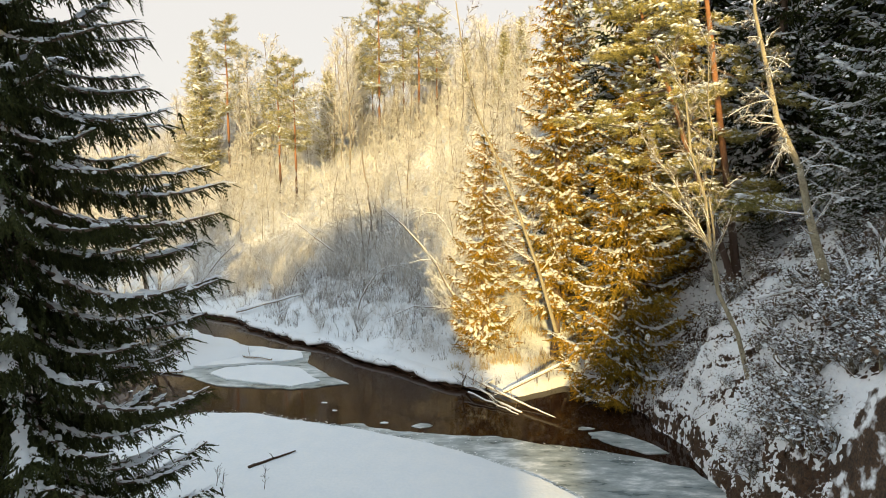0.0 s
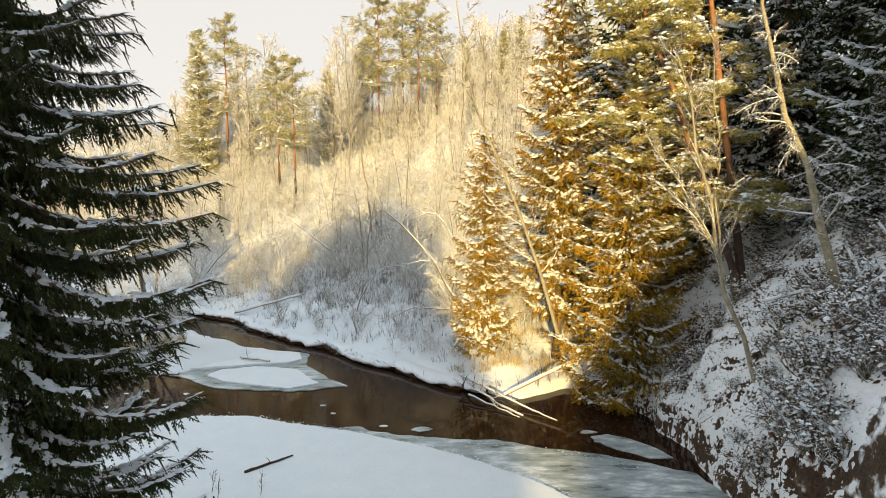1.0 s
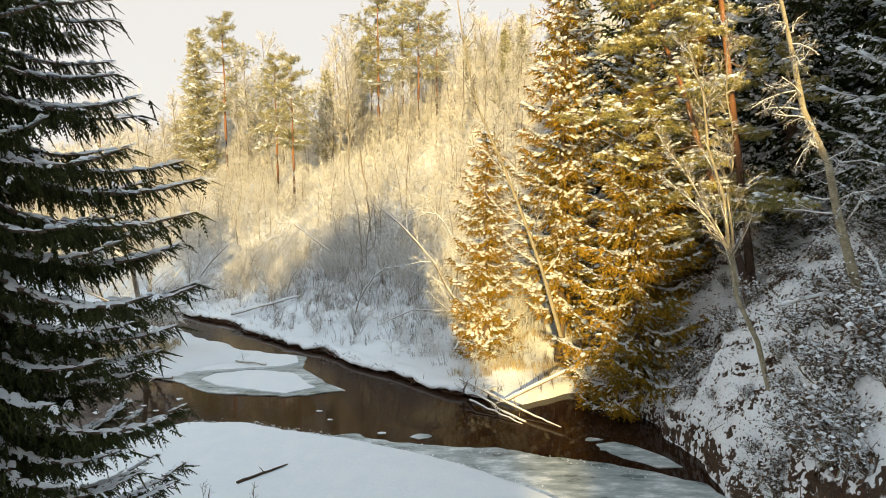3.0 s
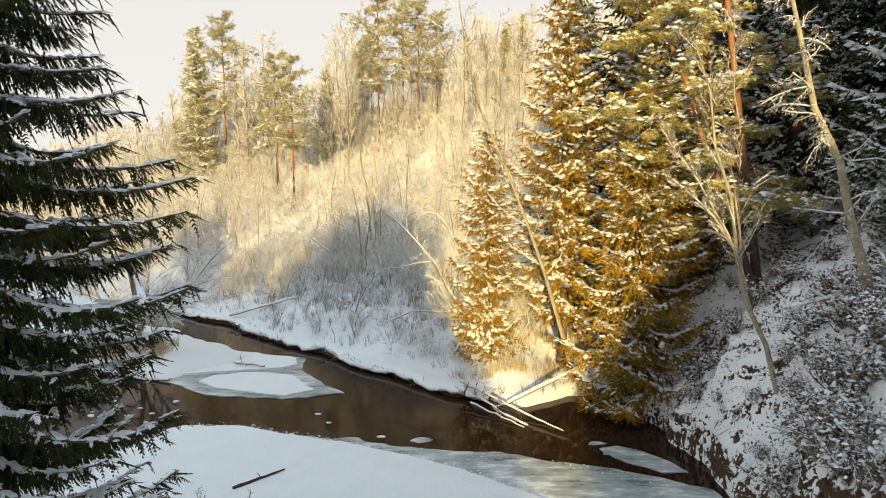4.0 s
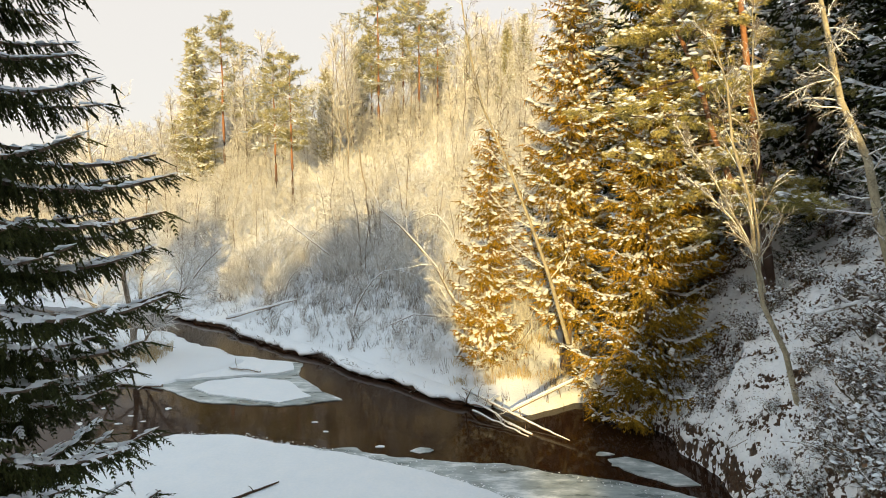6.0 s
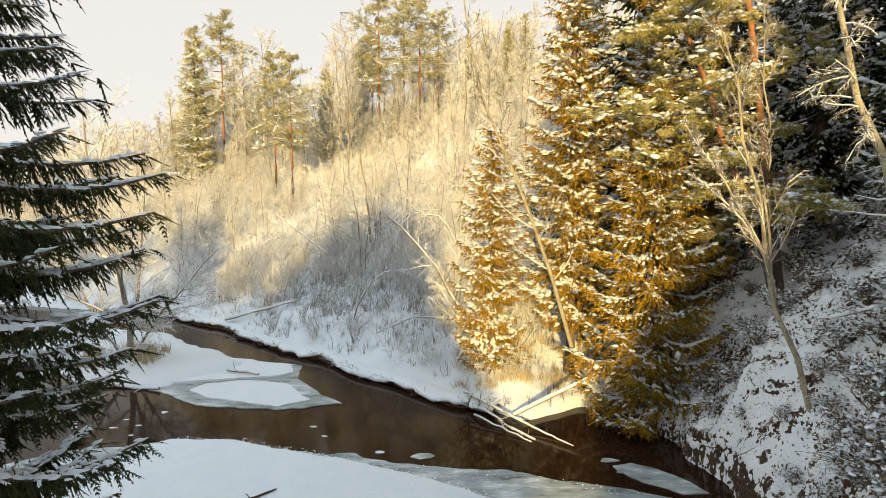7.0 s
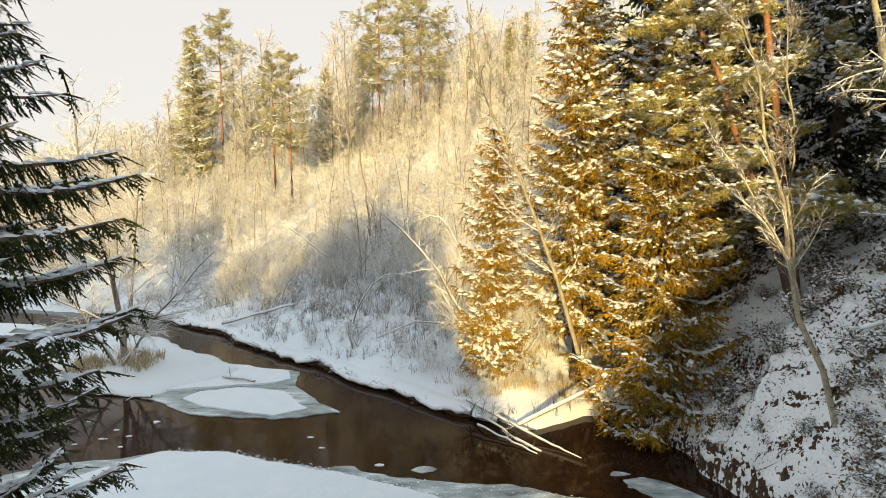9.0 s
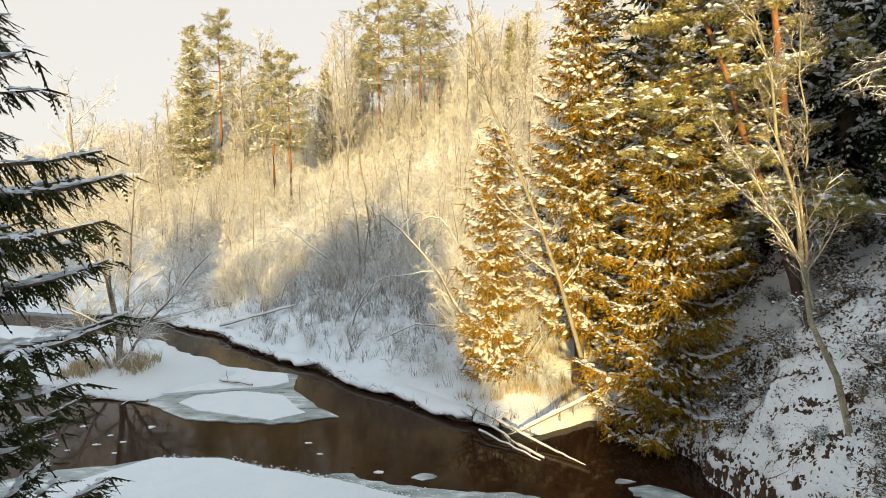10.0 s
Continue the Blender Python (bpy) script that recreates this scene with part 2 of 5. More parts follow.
def ground(x, y):
    x, y = np.asarray(x, float), np.asarray(y, float)
    wx, wy = x + 0.5 * rough(x, y, 1.6, 5, 2), y + 0.5 * rough(x, y, 1.6, 9, 2)
    df, along = to_line(wx, wy, FAR_BANK)
    dn, _ = to_line(wx, wy, NEAR_BANK)
    far = np.interp(df, [0, 0.30, 0.48, 4, 8, 12, 25, 40, 50, 80, 200], [-0.3, -0.15, 0.32, 1.3, 2.7, 4.2, 10.5, 19.5, 23, 27, 30])
    far = far * (0.30 + 0.70 * step(-75, -22, x)) + 3 * step(15, 60, df) * rough(x, y, 18, 3)
    right = np.interp(df, [0, 0.15, 0.5, 0.95, 1.3, 1.8, 3, 5, 10, 25, 60, 200], [-0.3, 0.9, 1.35, 1.95, 2.8, 3.25, 4.6, 6.6, 10.5, 20, 30, 32])
    steep = np.interp(df, [0, 0.15, 0.4, 0.75, 1.3, 2.2, 3.4, 5, 10, 25, 60, 200], [-0.3, 1.1, 2.1, 3.2, 4.7, 5.5, 6.0, 7.4, 11.2, 20, 30, 32])
    right = right + (steep - right) * step(19.5, 17.0, along)
    right = right - 0.35 * (0.5 + rough(x, y, 1.7, 25, 2)) * step(0.9, 1.15, df) * step(2.2, 1.3, df)
    right = right + 0.5 * rough(x, y, 2.2, 21) * step(0.3, 1.5, df) + 0.22 * rough(x, y, 0.5, 27, 2) * step(0.1, 0.5, df)
    far = far + (right - far) * step(24, 20.5, along) * step(5.4, 7.6, x)
    near = np.interp(dn, [0, 0.6, 2, 10, 30, 200], [0.05, 0.25, 0.45, 1.1, 2.0, 6])
    far = far + 0.22 * rough(x, y, 0.9, 33, 3) * step(0.5, 3, df) * step(20, 9, df)
    land = np.where(df < dn, far, near) + 0.10 * rough(x, y, 1.1, 31)
    h = np.where(in_river(wx, wy), -0.25 - 0.5 * step(0, 2.5, np.minimum(df, dn)), land)
    # added rim behind the camera, unseen, its heights and gap shaped to cast the shade
    top = np.interp(x, [-40, -30, -28.5, -24.5, -23, -20.0, -16.5, -15, -11.5, -8.8, -6.5, -4.6, -2.8, -2.4, -0.9, -0.2, 0.6, 2.9, 4.6, 5.6, 60], [20.6, 20.4, 14.0, 11.5, 12.5, 16.5, 19.5, 20.2, 18.8, 15.8, 12.4, 10.4, 8.6, 5, 7.0, 11.0, 12.8, 15.4, 17.5, 30, 29])
    top = top + (1.2 + 1.0 * step(-7, -11, x)) * rough(x, y * 0, 3.5, 41, 4) + 8.0 * step(-5, -11, x) * rough(x, y * 0, 0.9, 45, 2)
    rim = top * step(-12, -24, y + 0.06 * x) * (1 - 0.8 * step(-27, -40, y))
    return np.maximum(h, np.where(y < -10, rim, -9))


def spaced(stops):
    out = []
    for (a, s), (b, _) in zip(stops, stops[1:]):
        out.append(np.arange(a, b, s))
    return np.concatenate(out + [[stops[-1][0]]])


gx = spaced([(-900, 60), (-300, 12), (-100, 3), (-40, 0.4), (-20, 0.3), (-8, 0.2), (6, 0.1), (11, 0.3), (14, 0.4), (30, 1.5), (80, 8), (200, 50), (900, 1)])
gy = spaced([(-600, 60), (-120, 10), (-40, 1.2), (-14, 2), (8, 0.4), (12, 0.13), (23, 0.2), (32, 0.4), (48, 1.2), (90, 5), (200, 40), (1400, 1)])
GX, GY = np.meshgrid(gx, gy)
GZ = ground(GX, GY)
ids = np.arange(GX.size).reshape(GX.shape)
quads = np.stack([ids[:-1, :-1], ids[:-1, 1:], ids[1:, 1:], ids[1:, :-1]], -1).reshape(-1, 4)
tagged(new("ground", mesh_of("ground", np.stack([GX, GY, GZ], -1), quads, [mat_ground], smooth=True)),
       "snow-covered forest ground with bare earth on the steep banks", "ground", kind="structure")


def height(x, y):
    return float(ground(np.array([x]), np.array([y]))[0])


def slab(name, outline, z, thick, mat, wobble=0.0, seed=1, lift=0.0):
    """A flat sheet with the outline, rounded at the rim."""
    pts = []
    for (ax, ay), (bx, by) in zip(outline, outline[1:] + outline[:1]):
        n = max(1, int(math.hypot(bx - ax, by - ay) / 0.18))
        for i in range(n):
            pts.append((ax + (bx - ax) * i / n, ay + (by - ay) * i / n))
    p = np.array(pts)
    p = p + wobble * np.stack([rough(p[:, 0], p[:, 1], 0.8, seed), rough(p[:, 0], p[:, 1], 0.8, seed + 50)], -1)
    bm = bmesh.new()
    top = [bm.verts.new((x, y, z)) for x, y in p]
    f = bm.faces.new(top)
    if f.normal.z < 0:
        f.normal_flip()
    bm.normal_update()
    if f.normal.z < 0:
        f.normal_flip()
    low = [bm.verts.new((v.co.x, v.co.y, z - thick)) for v in top]
    c = len(top)
    for i in range(c):
        j = (i + 1) % c
        bm.faces.new((top[i], top[j], low[j], low[i]))
    bmesh.ops.recalc_face_normals(bm, faces=bm.faces)
    bmesh.ops.triangulate(bm, faces=[f for f in bm.faces if len(f.verts) > 4])
    me = bpy.data.meshes.new(name)
    bm.to_mesh(me)
    bm.free()
    me.materials.append(mat)
    return new(name, me)


water = mesh_of("river_water", [(-130, -70, 0), (30, -70, 0), (30, 70, 0), (-130, 70, 0)], [(0, 1, 2, 3)], [mat_water])
tagged(new("river_water", water), "dark brown slow river water with smooth surface", "river", kind="structure")
tagged(slab("grey_ice_shelf", [(-16, 16.5), (-14, 17.9), (-13, 18.9), (-12, 19.5), (-10.6, 19.8), (-9.4, 20.3), (-5.3, 19.45), (-3, 19.15), (-1.7, 18.65), (0.27, 18.3),
                               (2.2, 18.0), (4, 17.45), (5, 17.1), (6.3, 16.4), (7.4, 15.9), (7.9, 14.6), (7.6, 12), (7, 5), (7, -20), (-1, -20), (-1, 6), (-8, 11)], 0.05, 0.12, mat_ice, 0.25),
       "grey translucent ice shelf along the open water", "ice", kind="structure")
tagged(slab("snowy_ice_shelf", [(-14, 16), (-12.6, 17.2), (-11.2, 18.4), (-9.4, 20.2), (-7.2, 20.05), (-5.3, 19.4), (-2.9, 18.6), (-0.5, 17.5), (1.15, 16.5), (2.7, 15.3), (3.5, 14.4),
                                (4.4, 13), (5, 10), (5, -20), (-1, -20), (-1, 6), (-8, 11)], 0.11, 0.08, mat_snow, 0.15),
       "smooth white snow lying on the river ice", "snow", kind="structure")
tagged(slab("thin_ice_tongue", [(-15, 26.3), (-12.5, 25.0), (-10.1, 23.5), (-6.7, 23.0), (-4.3, 23.65), (-6.0, 25.6), (-7.0, 26.9), (-7.4, 28.9), (-10.4, 29.9), (-12, 29)], 0.04, 0.1, mat_ice, 0.2),
       "thin grey ice reaching out from the snowy bar", "ice", kind="structure")
tagged(slab("snowy_ice_tongue", [(-11.2, 25.1), (-10.0, 24.2), (-6.8, 23.25), (-5.7, 23.95), (-7.2, 26.0), (-9.4, 26.5), (-10.9, 26.0)], 0.09, 0.08, mat_snow, 0.15),
       "white snow patch on the thin river ice", "snow", kind="structure")
tagged(slab("snowy_bar", [(-12.5, 26.0), (-10.5, 26.6), (-8.2, 27.0), (-7.4, 27.6), (-7.8, 28.7), (-10.4, 29.7), (-13, 30.5)], 0.13, 0.1, mat_snow, 0.2),
       "low snow-covered gravel bar in the river bend", "snow", kind="structure")


# ---- trees: patterns ----
def shoot_pattern(rng, n, width, spread=0.32):
    """A needled shoot along +x, 1 long: narrow pointed blades on both sides and on top."""
    V, F = [], []
    for i in range(n):
        u = i / (n - 1)
        for s in ((-1, 1) if i < n - 1 else (0,)):
            a = s * (1.05 - 0.5 * u) + rng.uniform(-0.15, 0.15)
            L = spread * (1.0 - 0.55 * u) * rng.uniform(0.75, 1.2)
            d = np.array([math.cos(a), math.sin(a), rng.uniform(-0.35, 0.1)])
            c = np.array([u * 0.8, 0, 0])
            w = np.cross(d, [0, 0, 1]) * width + np.array([0, 0, width * 0.6 * (s or 1)])
            o = len(V)
            V += [c - w * 0.6, c + w * 0.6, c + d * L * 0.55 + w, c + d * L]
            F += [(o, o + 1, o + 2), (o, o + 2, o + 3)]
    o = len(V)
    V += [np.array([0, 0, -width]), np.array([0, 0, width]), np.array([1, 0, 0])]
    F += [(o, o + 1, o + 2)]
    return np.array(V), np.array(F)


def dome_pattern(rng):
    """A lump of snow, 1 long along x and 1 wide, flat below."""
    V = [(-0.5, 0, 0), (-0.2, -0.42, 0.02), (0.25, -0.4, -0.04), (0.55, 0, -0.05), (0.25, 0.4, -0.04), (-0.2, 0.42, 0.02), (-0.15, -0.05, 0.42), (0.22, 0.05, 0.36)]
    V = np.array(V) + np.array([[rng.uniform(-0.07, 0.07) for _ in range(3)] for _ in V])
    F = [(0, 1, 6), (1, 2, 7), (1, 7, 6), (2, 3, 7), (3, 4, 7), (4, 5, 6), (4, 6, 7), (5, 0, 6)]
    return V, np.array(F)


rnd = random.Random(7)
SHOOT_FINE = shoot_pattern(rnd, 6, 0.055, 0.26)
SHOOT_MID = shoot_pattern(rnd, 3, 0.085, 0.45)
SHOOT_FAR = shoot_pattern(rnd, 2, 0.13, 0.6)
LUMP = dome_pattern(rnd)
BALL = (np.concatenate([LUMP[0], [(0.0, 0.0, -0.22)]]), np.concatenate([LUMP[1], [(1, 0, 8), (2, 1, 8), (3, 2, 8), (4, 3, 8), (5, 4, 8), (0, 5, 8)]]))   # closed below


def tassel_pattern(rng, n):
    """A hanging twig along +x, 1 long, thick with needles and blunt at the end."""
    V, F = [], []
    for i in range(n):
        u = i / n
        for k in range(3):
            t = 2.094 * k + 1.1 * i
            c = np.array([u * 0.82, 0, 0])
            side = np.array([0, math.cos(t), math.sin(t)])
            w = np.array([0, -math.sin(t), math.cos(t)]) * 0.05
            tip = c + np.array([0.24, 0, 0]) + side * (0.115 - 0.04 * u) * rng.uniform(0.7, 1.3)
            o = len(V)
            V += [c - w, c + w, tip]
            F.append((o, o + 1, o + 2))
    return np.array(V), np.array(F)


TASSEL = tassel_pattern(rnd, 5)


def fan_pattern(rng, n, width, spread):
    """Snow on a spray: thick fingers to both sides of a ridge, 1 long along x, arched across."""
    V, F = [], []
    for i in range(n):
        u = i / max(1, n - 1)
        for s in ((-1, 1) if i < n - 1 else (0,)):
            a = s * (0.95 - 0.4 * u) + rng.uniform(-0.15, 0.15)
            L = spread * (1.0 - 0.5 * u) * rng.uniform(0.6, 1.25)
            d = np.array([math.cos(a), math.sin(a), -0.35 * abs(s)])
            c = np.array([u * 0.75, 0, 0.07])
            w = np.array([-d[1], d[0], 0]) * width
            o = len(V)
            V += [c - w, c + w, c + d * L * 0.6 + w * 0.9, c + d * L * 0.6 - w * 0.9, c + d * L + np.array([0, 0, -0.03])]
            F += [(o, o + 1, o + 2), (o, o + 2, o + 3), (o + 3, o + 2, o + 4)]
    return np.array(V), np.array(F)


FAN_FINE = fan_pattern(rnd, 5, 0.058, 0.34)
FAN_MID = fan_pattern(rnd, 2, 0.12, 0.5)


def spruce_boughs(rng, H, R, low, gap, per, shoot, droop, snow, size, full=1.0, curtain=0.6, sag=0.10, dense=0.42, hangs=None, fingers=False, belly=(0.62, 1.6, 0.85), rise=0.35, dust=0.0, vary=(0.72, 1.10), tip=0.16, spread=0.34, crust=0.0, pads=0.0):
    """The boughs of a spruce: for each its wood, shoots and snow, as lists of (V, F)."""
    out = []
    z = low
    while z < H * 0.985:
        f = (z - low) / (H - low)
        span = R * min(1.0, belly[0] + belly[1] * f) * (1 - f) ** belly[2] + 0.12
        count = max(3, int(per * (0.55 + 0.6 * (1 - f))))
        turn = rng.uniform(0, 6.28)
        for i in range(count):
            az = turn + i * 6.283 / count + rng.normal(0, 0.22)
            L = span * rng.uniform(*vary)
            k = 7
            u = np.linspace(0, 1, k)
            lift = rise * f - droop * (1 - f)                      # slope of the bough
            px = L * u
            pz = L * (lift * u - 0.10 * np.sin(u * 3.1) + tip * (1 - f) * u ** 3) + rng.normal(0, 0.04) * u * L
            bend = rng.normal(0, 0.10) * L * u ** 2
            ca, sa = math.cos(az), math.sin(az)
            P = np.stack([px * ca - bend * sa, px * sa + bend * ca, z + rng.uniform(-0.5, 0.5) * gap + pz], -1)
            wood = tubes(P[None], (0.012 + 0.016 * L) * (1 - 0.85 * u)[None] + 0.004, 3)
            load = snow * rng.uniform(0.35, 1.35)
            # side twigs
            nt = max(4, int(L / size * 2.6 * full))
            tu = np.clip(np.linspace(0.16, 1.0, nt) + rng.normal(0, 0.02, nt), 0.1, 1)
            base = np.stack([np.interp(tu, u, P[:, c]) for c in range(3)], -1)
            fwd = unit(np.stack([np.interp(tu, u, np.gradient(P[:, c])) for c in range(3)], -1))
            sgn = np.where(np.arange(nt) % 2 == 0, 1.0, -1.0)[:, None]
            perp = side_of(fwd) * sgn
            tl = (spread * L * (1 - 0.80 * tu) + 0.28 * size) * rng.uniform(0.7, 1.25, nt)
            tdir = unit(fwd * 0.75 + perp * (0.95 - 0.5 * tu)[:, None] + np.array([0, 0, -sag]))
            # shoots along each twig: some lie on it, some hang from it
            O, X = [], []
            steps = np.maximum(1, np.round(tl / (size * dense))).astype(int)
            rep = np.repeat(np.arange(nt), steps)
            pos = np.concatenate([(np.arange(s) + 0.4) / s for s in steps])
            at = base[rep] + tdir[rep] * (tl[rep] * pos)[:, None] + np.array([0, 0, -0.12 - sag]) * (tl[rep] * pos ** 2)[:, None]
            slim = []
            for hang in hangs or ((0.25, 1.0, 1.0), (curtain * 1.6, 0.9, 0.8), (curtain * 2.6, 0.8, 0.7)):
                slim.append(np.full(len(rep), hang[2]))
                d = unit(tdir[rep] + perp[rep] * rng.normal(0, 0.45, (len(rep), 1)) + np.array([0, 0, -1.0]) * (hang[0] * rng.uniform(0.4, 1.3, len(rep)))[:, None])
                O.append(at + tdir[rep] * (rng.uniform(-0.5, 0.5, len(rep)) * size * dense)[:, None])
                X.append(d * (size * hang[1] * rng.uniform(0.65, 1.2, len(rep)))[:, None])
            nm = max(4, int(L / (size * (0.16 if fingers else 0.28))))
            mu = rng.uniform(0.10, 1.0, nm)
            mb = np.stack([np.interp(mu, u, P[:, c]) for c in range(3)], -1)
            mf = unit(np.stack([np.interp(mu, u, np.gradient(P[:, c])) for c in range(3)], -1))
            md = unit(mf * (0.15 + 0.9 * mu ** 4)[:, None] + side_of(mf) * rng.normal(0, 0.45, (nm, 1)) + np.array([0, 0, -1.0]) * (1.05 - 0.5 * mu ** 6)[:, None])
            O.append(mb)
            X.append(md * (size * rng.uniform(0.6, 1.4, nm) * (1.25 - 0.55 * mu))[:, None])
            slim.append(np.full(nm, 0.6 if fingers else 0.75))
            O, X = np.concatenate(O), np.concatenate(X)
            ln = np.linalg.norm(X, axis=1, keepdims=True)
            Y = unit(np.cross(X, rng.normal(0, 1, X.shape)) + side_of(unit(X)) * 1.0) * ln
            Y *= np.concatenate(slim)[:, None]
            leaves = stamp(shoot, X, Y, np.cross(unit(X), unit(Y)) * ln * np.concatenate(slim)[:, None], O)
            if fingers:                                            # a thick curtain of hanging twigs under the bough
                nq = int(L * 34)
                qu = 0.10 + 0.90 * rng.uniform(0, 1, nq)
                qb = np.stack([np.interp(qu, u, P[:, c]) for c in range(3)], -1)
                qf = unit(np.stack([np.interp(qu, u, np.gradient(P[:, c])) for c in range(3)], -1))
                qb = qb + side_of(qf) * (rng.normal(0, 0.45, nq) * (0.16 * L * (1 - 0.8 * qu) + 0.05))[:, None]
                qd = unit(np.array([0, 0, -1.0]) + qf * (0.25 + 0.9 * qu ** 5)[:, None] + rng.normal(0, 0.16, (nq, 3)))
                ql = (rng.uniform(0.16, 0.50, nq) * (1.15 - 0.75 * qu ** 2) * rng.uniform(0.7, 1.2))[:, None]
                qy = unit(np.cross(qd, rng.normal(0, 1, (nq, 3)))) * np.minimum(ql, 0.34)
                leaves = join(leaves, stamp(TASSEL, qd * ql, qy, np.cross(unit(qd), unit(qy)) * np.minimum(ql, 0.34), qb))
            # snow: lumps along the bough and on its twigs
            ns = max(3, int(L / (size * 0.32)))
            su = np.clip(np.linspace(0.12, 0.99, ns) + rng.normal(0, 0.03, ns), 0.05, 1)
            sb = np.stack([np.interp(su, u, P[:, c]) for c in range(3)], -1)
            sf = unit(np.stack([np.interp(su, u, np.gradient(P[:, c])) for c in range(3)], -1))
            sx = sf * (size * 0.55 * rng.uniform(0.7, 1.3, ns))[:, None]
            sw = size * 0.40 * rng.uniform(0.5, 1.3, ns) * (1.1 - 0.6 * su)
            keep = rng.uniform(0, 1, ns) < 0.3 + load
            so, sx, sw = sb[keep] + np.array([0, 0, 0.02]), sx[keep], sw[keep]
            sy = side_of(unit(sx)) * sw[:, None]
            cap = stamp(LUMP, sx, sy, np.cross(unit(sx), unit(sy)) * np.where(np.cross(unit(sx), unit(sy))[:, 2:3] < 0, -1, 1) * (sw * 0.8)[:, None], so)
            pick = rng.uniform(0, 1, len(rep)) < load * (1.15 - 0.5 * pos) * np.repeat(rng.uniform(0, 1, nt) ** 1.5 * 2.1, steps)
            m = int(pick.sum())
            fx = unit(tdir[rep][pick] + np.array([0, 0, -0.12 - 0.5 * sag]) * pos[pick][:, None] + rng.normal(0, 0.32, (m, 3)) * np.array([1, 1, 0.5]))
            fw = (size * (0.85 if fingers else 0.72) * rng.uniform(0.4, 1.3, m))[:, None]
            fy = unit(side_of(fx) + rng.normal(0, 0.12, (m, 3)))
            fz = np.cross(fx, fy)
            fz = np.where(fz[:, 2:3] < 0, -fz, fz)
            pad, slim_pad = 0.95, 0.60
            top = at[pick] + np.array([0, 0, 0.03])
            if not fingers:
                some = rng.uniform(0, 1, m) < (0.3 if crust else 1.0)
                cap = join(cap, stamp(LUMP, (fx * fw * pad)[some], (fy * fw * slim_pad)[some], (fz * fw * slim_pad * 0.6)[some], top[some]))
            few = rng.uniform(0, 1, m) < (0.75 if fingers else 0.6)
            fw = fw * (0.72 if fingers else 0.55)
            cap = join(cap, stamp(FAN_FINE if fingers else FAN_MID, (fx * fw)[few], (fy * fw)[few], (fz * fw)[few], top[few]))
            if crust:                                              # an uneven crust of snow along the bough
                nr = max(3, int(L / crust))
                big = 0.8 if fingers else 1.25
                w = np.clip(np.linspace(0.06, 0.99, nr) + rng.normal(0, 0.01, nr), 0, 1)
                rb = np.stack([np.interp(w, u, P[:, c]) for c in range(3)], -1) + rng.normal(0, 1, (nr, 3)) * np.array([0.045, 0.045, 0.018])
                rf = unit(np.stack([np.interp(w, u, np.gradient(P[:, c])) for c in range(3)], -1) + rng.normal(0, 0.03, (nr, 3)))
                ok = (rng.uniform(0, 1, nr) < 0.35 + 0.9 * load) & (np.sin(w * L * 5.0 + rng.uniform(0, 6)) > (-0.75 if fingers else -2))
                rb, rf, w, nr = rb[ok], rf[ok], w[ok], int(ok.sum())
                rw = big * (0.05 + 0.10 * np.sin(w * 2.9)) * rng.uniform(0.3, 1.5, nr)
                ry = side_of(rf)
                rz = np.cross(rf, ry)
                rz = np.where(rz[:, 2:3] < 0, -rz, rz)
                cap = join(cap, stamp(LUMP, rf * (rw * 1.5)[:, None], ry * rw[:, None], rz * (rw * 0.8)[:, None], rb + np.array([0, 0, 0.015])))
                ya = rng.normal(0, 0.75, nr)[:, None]
                fw = (big * (0.08 + 0.13 * np.sin(w * 2.9)) * rng.uniform(0.6, 1.4, nr))[:, None]
                f1 = unit(rf * np.cos(ya) + ry * np.sin(ya) + np.array([0, 0, -0.12]) - np.array([0, 0, 0.5]) * np.abs(np.sin(ya)))
                f2 = np.cross(rz, f1)
                cap = join(cap, stamp(FAN_FINE if fingers else FAN_MID, f1 * fw, f2 * fw, rz * fw, rb + np.array([0, 0, 0.03])))
            if pads:                                               # soft pads of snow on the outer sprays
                npd = max(3, int(L * 12.0))
                pu = 1 - 0.75 * rng.uniform(0, 1, npd) ** 1.3
                pb = np.stack([np.interp(pu, u, P[:, c]) for c in range(3)], -1)
                pf = unit(np.stack([np.interp(pu, u, np.gradient(P[:, c])) for c in range(3)], -1))
                ps = side_of(pf)
                off = rng.normal(0, 0.5, npd) * (spread * L * (1 - 0.7 * pu) + 0.12)
                pb = pb + ps * off[:, None] + np.array([0, 0, 0.02]) - np.array([0, 0, 0.35]) * np.abs(off)[:, None]
                ya = np.sign(off) * rng.uniform(0.1, 0.8, npd)
                px_ = unit(pf * np.cos(ya)[:, None] + ps * np.sin(ya)[:, None] - np.array([0, 0, 0.25]))
                py_ = side_of(px_)
                pz_ = np.cross(px_, py_)
                pz_ = np.where(pz_[:, 2:3] < 0, -pz_, pz_)
                pw = (pads * rng.uniform(0.3, 1.3, npd) * (0.6 + load))[:, None]
                cap = join(cap, stamp(BALL, px_ * pw * 1.8, py_ * pw * 0.8, pz_ * pw * 1.2, pb - np.array([0, 0, 0.25]) * pw))
            if dust:                                               # snow caught on hanging shoots
                t = np.nonzero(rng.uniform(0, 1, len(O)) < dust * (0.4 + load))[0]
                gz = np.cross(unit(X[t]), unit(Y[t])) * np.linalg.norm(X[t], axis=1, keepdims=True) * 0.6
                away = unit(np.array([ca, sa, 0.6])) * 0.05
                cap = join(cap, stamp(FAN_FINE if fingers else FAN_MID, X[t] * 0.8, Y[t] * 0.8, gz, O[t] + away))
            out.append((wood, leaves, cap))
